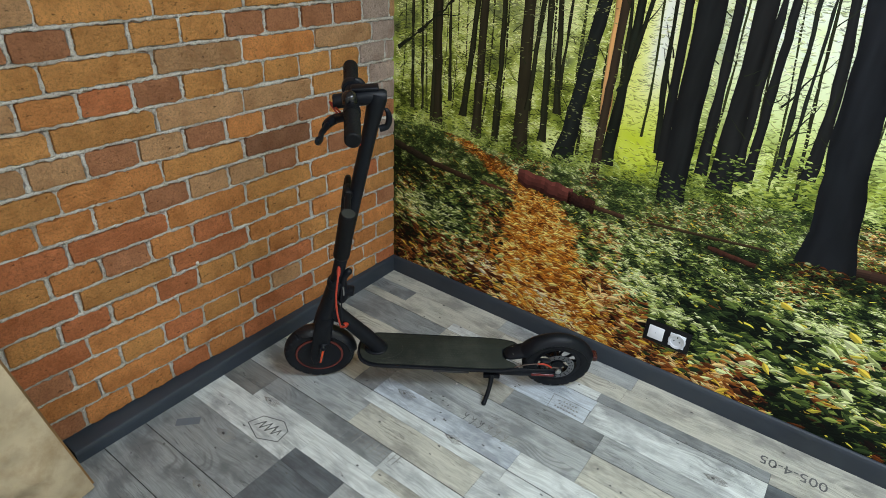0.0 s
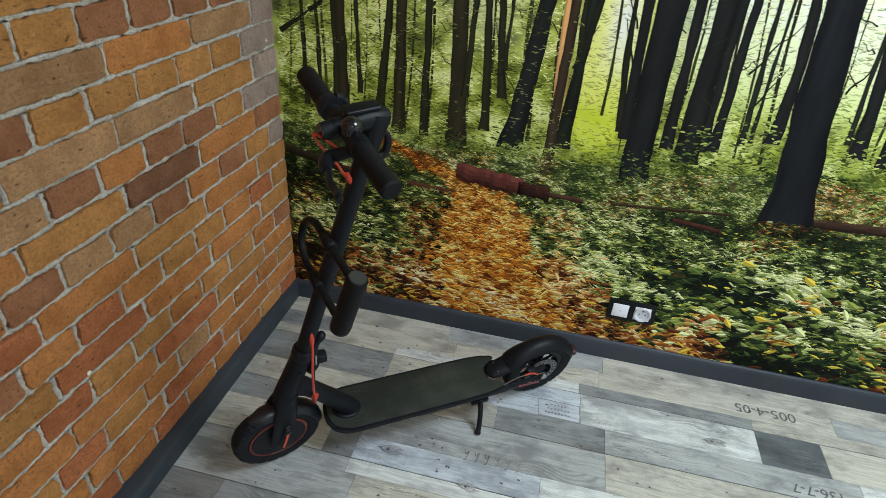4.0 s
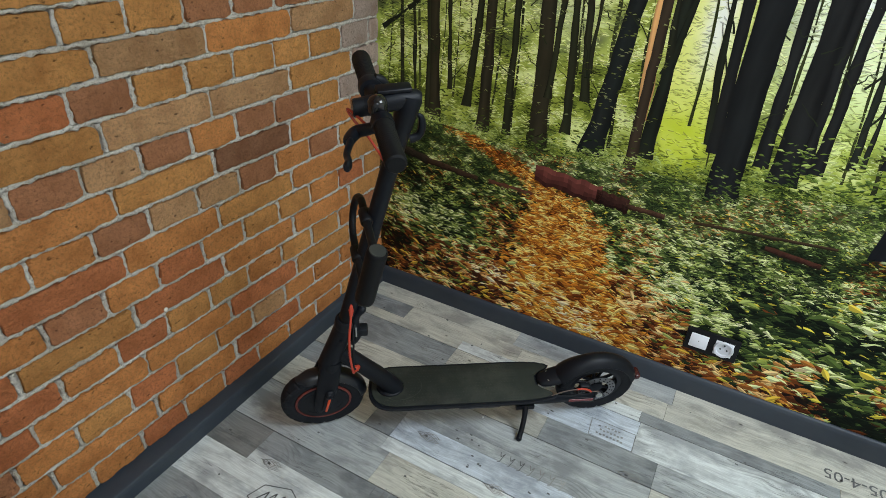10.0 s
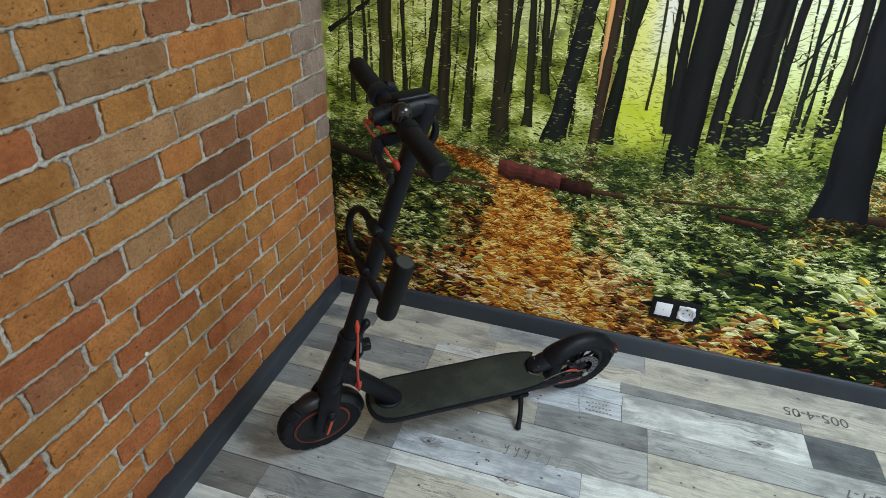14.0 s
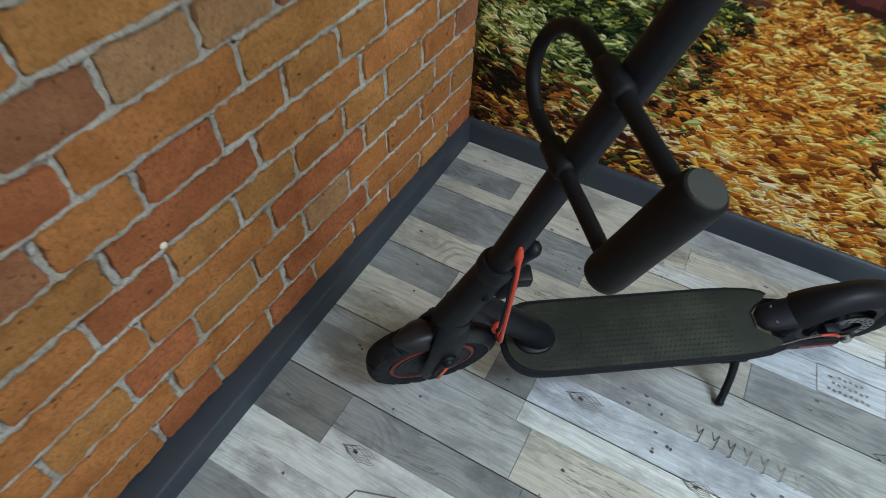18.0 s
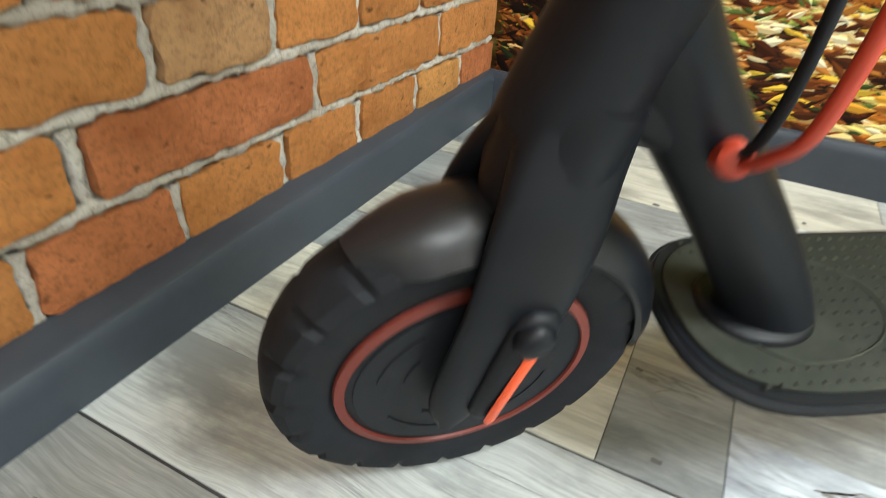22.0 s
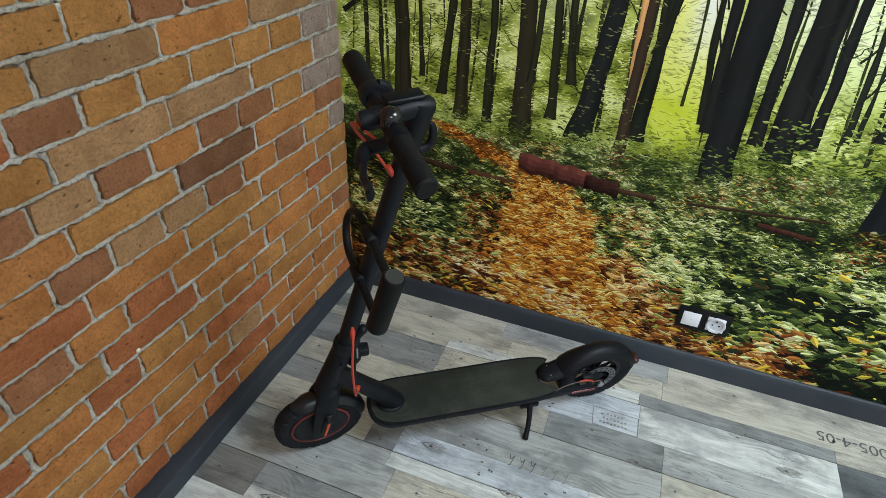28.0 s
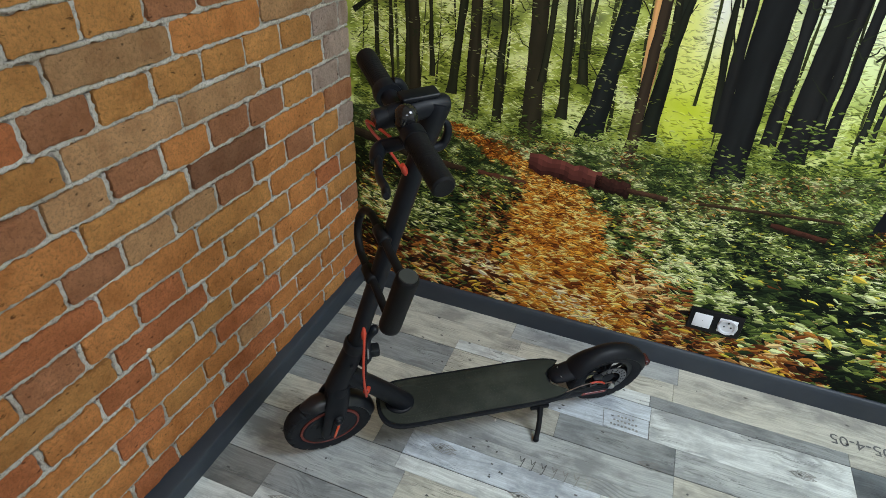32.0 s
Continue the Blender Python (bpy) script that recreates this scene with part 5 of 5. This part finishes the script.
# ---- marks printed on the boards ----
def mark(text, u, v, size, turn=180.0, label=""):
    """Words printed on a board with the built-in font, read from the picture wall's side."""
    curve = bpy.data.curves.new("ink", "FONT")
    curve.body, curve.size, curve.align_x, curve.align_y, curve.extrude = text, size, "CENTER", "CENTER", 0.0001
    tmp = bpy.data.objects.new("ink", curve)
    scene.collection.objects.link(tmp)
    bpy.context.view_layer.update()
    me = bpy.data.meshes.new_from_object(tmp)
    bpy.data.objects.remove(tmp)
    bm = bmesh.new()
    bm.from_mesh(me)
    bpy.data.meshes.remove(me)
    return part("stamp", bm, INK, floor, label, m=PIC @ pose(u, -v, 0.0008, 0, 0, turn))


def strokes(name, pts_lists, width, material=INK):
    """Flat ink strokes on the floor; each list is a line of (u, v)."""
    bm = bmesh.new()
    for pts in pts_lists:
        for (u0, v0), (u1, v1) in zip(pts, pts[1:]):
            d = Vector((u1 - u0, -(v1 - v0), 0))
            n = Vector((-d.y, d.x, 0)).normalized() * width / 2
            a, b = Vector((u0, -v0, 0)), Vector((u1, -v1, 0))
            bm.faces.new([bm.verts.new(p) for p in (a + n, a - n, b - n, b + n)])
    return part(name, bm, material, floor, m=PIC @ pose(0, 0, 0.0009))


FAINT = plain("faint_knot", (0.23, 0.225, 0.21), 0.5, 40, 0.4)
mark("005-4-05", 1.690, 0.125, 0.052)
mark("136-7-7", 1.775, 0.405, 0.046)
strokes("stamp_frame", [[(0.965, 0.276), (1.098, 0.276), (1.102, 0.344), (0.972, 0.344), (0.965, 0.276)]], 0.0020, FAINT)
for k, w in enumerate((0.055, 0.075, 0.090)):                   # rows of letters worn past reading
    n = int(w / 0.0105)
    strokes("stamp_bar", [[(1.035 - w / 2 + 0.0105 * i, 0.292 + 0.017 * k), (1.041 - w / 2 + 0.0105 * i, 0.291 + 0.017 * k + 0.004 * (i % 2))] for i in range(n)], 0.006, FAINT)
strokes("stamp_badge", [[(0.258, 1.010), (0.275, 0.962), (0.345, 0.938), (0.385, 0.958), (0.392, 1.005), (0.330, 1.035), (0.258, 1.010)]], 0.0030)
strokes("stamp_scrawl", [[(0.282, 1.004), (0.300, 0.972), (0.303, 1.004), (0.322, 0.966), (0.326, 1.002), (0.345, 0.962), (0.350, 0.998), (0.366, 0.968), (0.370, 0.990)]], 0.0035)
for k in range(7):
    u = 0.775 + 0.030 * k
    strokes("stamp_scrawl", [[(u, 0.540), (u + 0.006, 0.556), (u + 0.014, 0.541)], [(u + 0.014, 0.541), (u + 0.008, 0.574), (u + 0.002, 0.576)]], 0.0022, FAINT if k > 2 else INK)
PATCH = plain("blue_grey_patch", (0.13, 0.15, 0.175), 0.5, 40, 0.15, 0.1)
strokes("floor_patch", [[(0.085, 1.150), (0.135, 1.098)]], 0.030, PATCH)
knot_rng = random.Random(3)
for k in range(11):                                            # a worn line of letters, past reading
    u = 0.556 + 0.0165 * k
    strokes("stamp_scrawl", [[(u, 0.868 - 0.0012 * k), (u + 0.004, 0.808)], [(u, 0.836), (u + 0.011, 0.832 + 0.006 * (k % 3))]], 0.0028, FAINT)
for u, v, r in ((1.107, 0.432, 0.020), (0.344, 1.243, 0.022), (0.236, 0.905, 0.020), (1.50, 0.30, 0.020), (0.80, 0.66, 0.018), (0.56, 0.60, 0.022), (0.235, 1.085, 0.024)):
    lines = []                                                 # feathered grain round a dark knot
    for q in range(7):
        b = (q - 3) * 0.22
        lines.append([(u - r * (1.5 - abs(b)) + r * 3 * w / 8, v + r * (b * math.sin(math.pi * (0.12 + 0.76 * w / 8)) + 0.08 * math.sin(w * 2.1 + q))) for w in range(9)])
    strokes("board_knot", lines, 0.0017, FAINT)
    strokes("board_knot", [[(u - 0.2 * r, v), (u + 0.25 * r, v + 0.04 * r)]], 0.30 * r, INK)
for k in range(16):                                            # knots: a dark heart in a few broken rings
    u, v = 0.06 + 1.9 * knot_rng.random(), 0.10 + 1.15 * knot_rng.random()
    lines = []
    for ringn in range(3):
        r = 0.005 + 0.0055 * ringn
        a0, sweep = knot_rng.random() * 6.28, 0.9 + 1.3 * knot_rng.random()
        lines.append([(u + r * 2.1 * math.cos(a0 + sweep * q / 8), v + r * math.sin(a0 + sweep * q / 8) * (1 + 0.2 * math.sin(q))) for q in range(9)])
    strokes("board_knot", lines, 0.0016, FAINT)
for k in range(130):                                            # nail holes and dark splits
    u, v = 0.04 + 2.0 * knot_rng.random(), 0.09 + 1.25 * knot_rng.random()
    w = 0.004 + 0.006 * knot_rng.random()
    strokes("nail_hole", [[(u, v), (u + w, v + 0.0015 * knot_rng.random())]], 0.0036 + 0.003 * knot_rng.random())
speck = bmesh.new()
bmesh.ops.create_icosphere(speck, subdivisions=1, radius=0.0038, matrix=pose(0.690, -0.429, 0.0036))
tagged(part("paper_crumb", speck, plain("crumb", (0.8, 0.8, 0.78), 0.7), smooth=80), "tiny white crumb lying on the floor boards", "crumb")

dab = bmesh.new()
bmesh.ops.create_icosphere(dab, subdivisions=2, radius=0.0062, matrix=pose(0.0010, -0.918, 0.434) @ Matrix.Diagonal((0.35, 1, 1, 1)))
part("plaster_dab", dab, plain("plaster", (0.78, 0.70, 0.58), 0.8), wall_west, "small pale dab of plaster", smooth=60)


# ---- floor boards, along the picture wall: far and near edge, then joints with the tone of the board before each ----
ROWS = (
    (0.002, 0.094, "beige 0.62 grey 1.17 beige 2.10 grey"), (0.094, 0.170, "mid 0.21 beige 0.66 beige 1.158 beige 1.897 grey 2.6 pale"), (0.170, 0.217, "beige 0.46 pale 1.093 mid 1.638 beige 2.3 grey"),
    (0.217, 0.345, "mid 0.46 beige 0.70 blue 1.10 pale 1.638 slate 1.83 beige 2.5 grey"), (0.345, 0.440, "beige 0.845 mid 1.177 grey 1.90 pale 2.7 grey"), (0.440, 0.527, "mid 0.207 beige 0.377 grey 1.178 beige 2.02 pale"),
    (0.527, 0.572, "beige 0.377 mid 0.467 grey 1.178 beige 2.02 pale"), (0.572, 0.657, "beige 0.377 mid 0.467 blue 1.0 pale 1.66 grey 2.4 pale"), (0.657, 0.704, "grey 0.467 pale 1.0 pale 1.66 grey 2.4 pale"),
    (0.704, 0.814, "grey 0.50 beige 0.95 pale 1.42 pale 2.2 grey"), (0.814, 0.887, "dusk 0.17 mid 0.53 mid 0.69 pale 1.45 grey 2.3 beige"), (0.887, 0.924, "dusk 0.17 pale 0.70 beige 1.45 grey 2.3 beige"),
    (0.924, 0.985, "pale 0.47 pale 1.5 beige 2.3 grey"), (0.985, 1.045, "pale 0.45 slate 0.655 grey 1.5 beige 2.3 grey"), (1.045, 1.210, "mid 0.45 slate 0.655 beige 1.25 pale 2.1 grey"),
    (1.210, 1.338, "mid 0.82 beige 1.7 pale 2.5 grey"), (1.338, 1.520, "mid 0.45 grey 1.3 pale 2.2 beige"))
SEAMS = (0.217, 0.440, 0.657, 0.814, 1.210, 1.338)            # true gaps between boards; the other edges are only printed on them
BACK = ("grey 0.75 beige 1.65 pale 2.5 grey", "beige 0.3 pale 1.2 grey 2.1 mid", "pale 0.6 grey 1.5 beige 2.6 grey")


def board(x0, x1, v0, v1, tone):
    """One board with eased edges; x along the picture wall, laid in the floor."""
    gap, near_gap, far_gap = 0.0004, 0.0021 if v1 in SEAMS or v1 > 1.4 else 0.0002, 0.0006 if v0 in SEAMS else 0.0002
    bm = box(bmesh.new(), -(x1 - x0) / 2 + gap, (x1 - x0) / 2 - gap, -(v1 - v0) / 2 + near_gap, (v1 - v0) / 2 - far_gap, -0.010, 0.0, 0.0003, 1)
    return part("plank", bm, PLANK[tone], floor, m=PIC @ pose((x0 + x1) / 2, -(v0 + v1) / 2, 0.0))


rows = list(ROWS)
v = 1.520
while v < 4.1:
    rows.append((v, min(v + 0.185, 4.19), BACK[len(rows) % 3]))
    v += 0.185
for v0, v1, text in rows:
    words = text.split()
    edges = [-0.036 * v0, *map(float, words[1::2]), ROOM_X - 0.005 + 0.034 * v0]
    for a, b, tone in zip(edges, edges[1:], words[0::2]):
        board(a, b, v0, v1, tone)


# ---- bricks: English bond, a course of headers on a course of stretchers ----
def brick_mesh(name, w, h, seed):
    """A worn brick with an uneven face at x = 0; y along the wall, z up, from its middle."""
    r = random.Random(seed)
    at = Vector((r.random() * 90, r.random() * 90, r.random() * 90))
    nw, nh = (30, 9) if w > 0.2 else (15, 9)
    bm = bmesh.new()
    rows = []
    for j in range(-1, nh + 2):
        row = []
        for i in range(-1, nw + 2):
            a, b = min(1, max(0, i / nw)) * 2 - 1, min(1, max(0, j / nh)) * 2 - 1
            y, z = a * w / 2, b * h / 2
            wear = noise.noise(Vector((y * 40, z * 40, 0)) + at) * 0.0046 + noise.noise(Vector((y * 120, z * 120, 1)) + at) * 0.0022
            rim = max(abs(a) ** 10, abs(b) ** 5)
            round_off = 0.0022 * (abs(a) * abs(b)) ** 8
            y -= math.copysign(1, a) * (abs(a) ** 6 * (wear + round_off))
            z -= math.copysign(1, b) * (abs(b) ** 4 * (noise.noise(Vector((y * 45, z * 45, 5)) + at) * 0.0046 + noise.noise(Vector((y * 120, z * 120, 9)) + at) * 0.0022 + round_off))
            deep = noise.noise(Vector((y * 22, z * 22, 2)) + at) * 0.0016 + noise.noise(Vector((y * 75, z * 75, 3)) + at) * 0.0014 + noise.noise(Vector((y * 160, z * 160, 7)) + at) * 0.0010
            x = deep - 0.0022 * rim
            if i in (-1, nw + 1) or j in (-1, nh + 1):
                x = -0.016
            row.append(bm.verts.new((x, y, z)))
        rows.append(row)
    for p, q in zip(rows, rows[1:]):
        for k in range(len(p) - 1):
            bm.faces.new((p[k], p[k + 1], q[k + 1], q[k]))
    me = bpy.data.meshes.new(name)
    bm.to_mesh(me)
    bm.free()
    me.polygons.foreach_set("use_smooth", [True] * len(me.polygons))
    me.set_sharp_from_angle(angle=radians(38))
    return me


COURSE, BED0, JOINT = 0.0741, 0.0495, 0.0118
brick_rng = random.Random(5)
brick_kinds = {}


def brick_data(kind, tone):
    """One of eight worn shapes of a header or a stretcher, in one of the fired colours."""
    key = (kind, tone, brick_rng.randrange(8))
    if key not in brick_kinds:
        w = 0.2705 if kind == "S" else 0.1355
        me = brick_mesh("brick", w - JOINT, COURSE - JOINT, hash_of(key))
        me.materials.append(BRICK[tone])
        brick_kinds[key] = me
    return brick_kinds[key]


def hash_of(key):
    return sum(ord(c) * (i + 3) for i, c in enumerate("".join(map(str, key))))


def brick_tone(s, z):
    """Fired colours: more orange low down, more ochre and brown towards the top, paler by the corner."""
    low = max(0.0, min(1.0, 1 - (z - 0.25) / 0.7))
    pick = brick_rng.random()
    if s < 0.20 and z > 0.55 and pick < 0.55:
        return "pink"
    weights = (("orange", 0.55 * low + 0.14), ("red", 0.20 * low + 0.05), ("ochre", 0.22 + 0.34 * (1 - low)), ("brown", 0.03 + 0.22 * (1 - low)), ("tan", 0.03 + 0.14 * (1 - low)))
    total = sum(w for _, w in weights)
    for tone, w in weights:
        pick -= w / total
        if pick < 0:
            return tone
    return "orange"


SPECIAL = {(9, 0.56): "dark", (8, 0.845): "tan", (2, 0.59): "tan", (3, 0.33): "ochre", (13, 0.80): "tan"}
# rough mortar: a ragged bead in each joint, a hair off the bricks
bead_v, bead_f = [], []


def bead(a, b, half, seed):
    """A bead of mortar from a to b, both (along, up), with ragged sides and a lumpy face."""
    d = Vector((b[0] - a[0], b[1] - a[1]))
    n = max(3, int(d.length / 0.0038))
    d.normalize()
    side = Vector((-d.y, d.x))
    base = len(bead_v)
    for k in range(n + 1):
        p = Vector(a) + (Vector(b) - Vector(a)) * (k / n)
        w0 = half * (1 + 0.95 * noise.noise(Vector((p.x * 60, p.y * 60, seed))) + 0.8 * noise.noise(Vector((p.x * 190, p.y * 170, seed + 3))))
        w1 = half * (1 + 0.95 * noise.noise(Vector((p.x * 60, p.y * 60, seed + 7))) + 0.8 * noise.noise(Vector((p.x * 190, p.y * 170, seed + 9))))
        top = -0.0042 + 0.0034 * noise.noise(Vector((p.x * 70, p.y * 70, seed + 5)))
        for off, x in ((-w0 * 1.1, -0.016), (-w0, top - 0.0016), (-w0 * 0.35, top + 0.0016 * noise.noise(Vector((p.x * 260, p.y * 240, 1)))), (w1 * 0.35, top + 0.0016 * noise.noise(Vector((p.x * 260, p.y * 240, 2)))), (w1, top - 0.0016), (w1 * 1.1, -0.016)):
            q = p + side * off
            bead_v.append((x, -q.x, q.y))
    for k in range(n):
        for m in range(5):
            i = base + 6 * k + m
            bead_f.append((i, i + 1, i + 7, i + 6))


for k in range(1, 18):
    bead((0.0, BED0 + COURSE * k), (1.66, BED0 + COURSE * k), 0.0054, k * 1.7)
far_bricks = bmesh.new()
placed = 0
for k in range(34):
    z = BED0 + COURSE * (k + 0.5)
    if z > ROOM_Z - 0.05:
        break
    kind = "H" if k % 2 == 0 else "S"
    pitch = 0.1365 if kind == "H" else 0.2725
    s = (0.385 if kind == "H" else 0.462) - 0.07 * min(z, 1.4) ** 2
    while s > 0.02:
        s -= pitch
    while s < -ROOM_Y:
        a, b = max(s, -0.008), min(s + pitch, -ROOM_Y)
        mid = s + pitch / 2
        if b - a > 0.03:
            tone = brick_tone(mid, z)
            for (kk, ss), special in SPECIAL.items():
                if kk == k and abs(mid - ss) < pitch / 2:
                    tone = special
            dz = brick_rng.uniform(-0.0015, 0.0015)
            turn = brick_rng.uniform(-0.5, 0.5)
            data = brick_data(kind, tone)
            scale = (b - a) / pitch if b - a < pitch - 0.001 else 1.0
            m = Matrix.Translation((brick_rng.uniform(-0.0006, 0.0006), -(a + b) / 2, z + dz)) @ pose(0, 0, 0, turn, 0, 0)
            near_by = z < 1.36 and mid < 1.62
            if near_by:
                bead((b, z - COURSE * 0.42), (b, z + COURSE * 0.42), 0.0052, b * 31 + k)
            if near_by:
                ob = new("brick", data)
                ob.parent = wall_west
                if scale == 1.0:
                    ob.scale = (1, brick_rng.uniform(0.975, 1.035), brick_rng.uniform(0.96, 1.05))
                if scale < 1:
                    ob.scale = (1, max(0.2, (b - a - JOINT * 0.6) / (pitch - JOINT)), 1)
                ob.location, ob.rotation_euler = m.translation, (radians(turn), 0, 0)
                placed += 1
            else:
                n0 = len(far_bricks.verts)
                far_bricks.from_mesh(data)
                far_bricks.verts.ensure_lookup_table()
                grown = Matrix.Translation(m.translation) @ Matrix.Diagonal((1, max(0.2, (b - a - JOINT) / (pitch - JOINT)), 1, 1))
                for v in far_bricks.verts[n0:]:
                    v.co = grown @ v.co
        s += pitch
me = bpy.data.meshes.new("mortar")
me.from_pydata(bead_v, [], bead_f)
me.polygons.foreach_set("use_smooth", [True] * len(me.polygons))
me.materials.append(MORTAR)
ob = new("mortar", me)
ob.parent = wall_west
tagged(ob, "rough pale mortar beads", kind="stuff")
me = bpy.data.meshes.new("brick_field")
far_bricks.to_mesh(me)
far_bricks.free()
me.materials.append(BRICK["orange"])
ob = new("brick_field", me)
ob.parent = wall_west
tagged(ob, "worn orange bricks", kind="stuff")
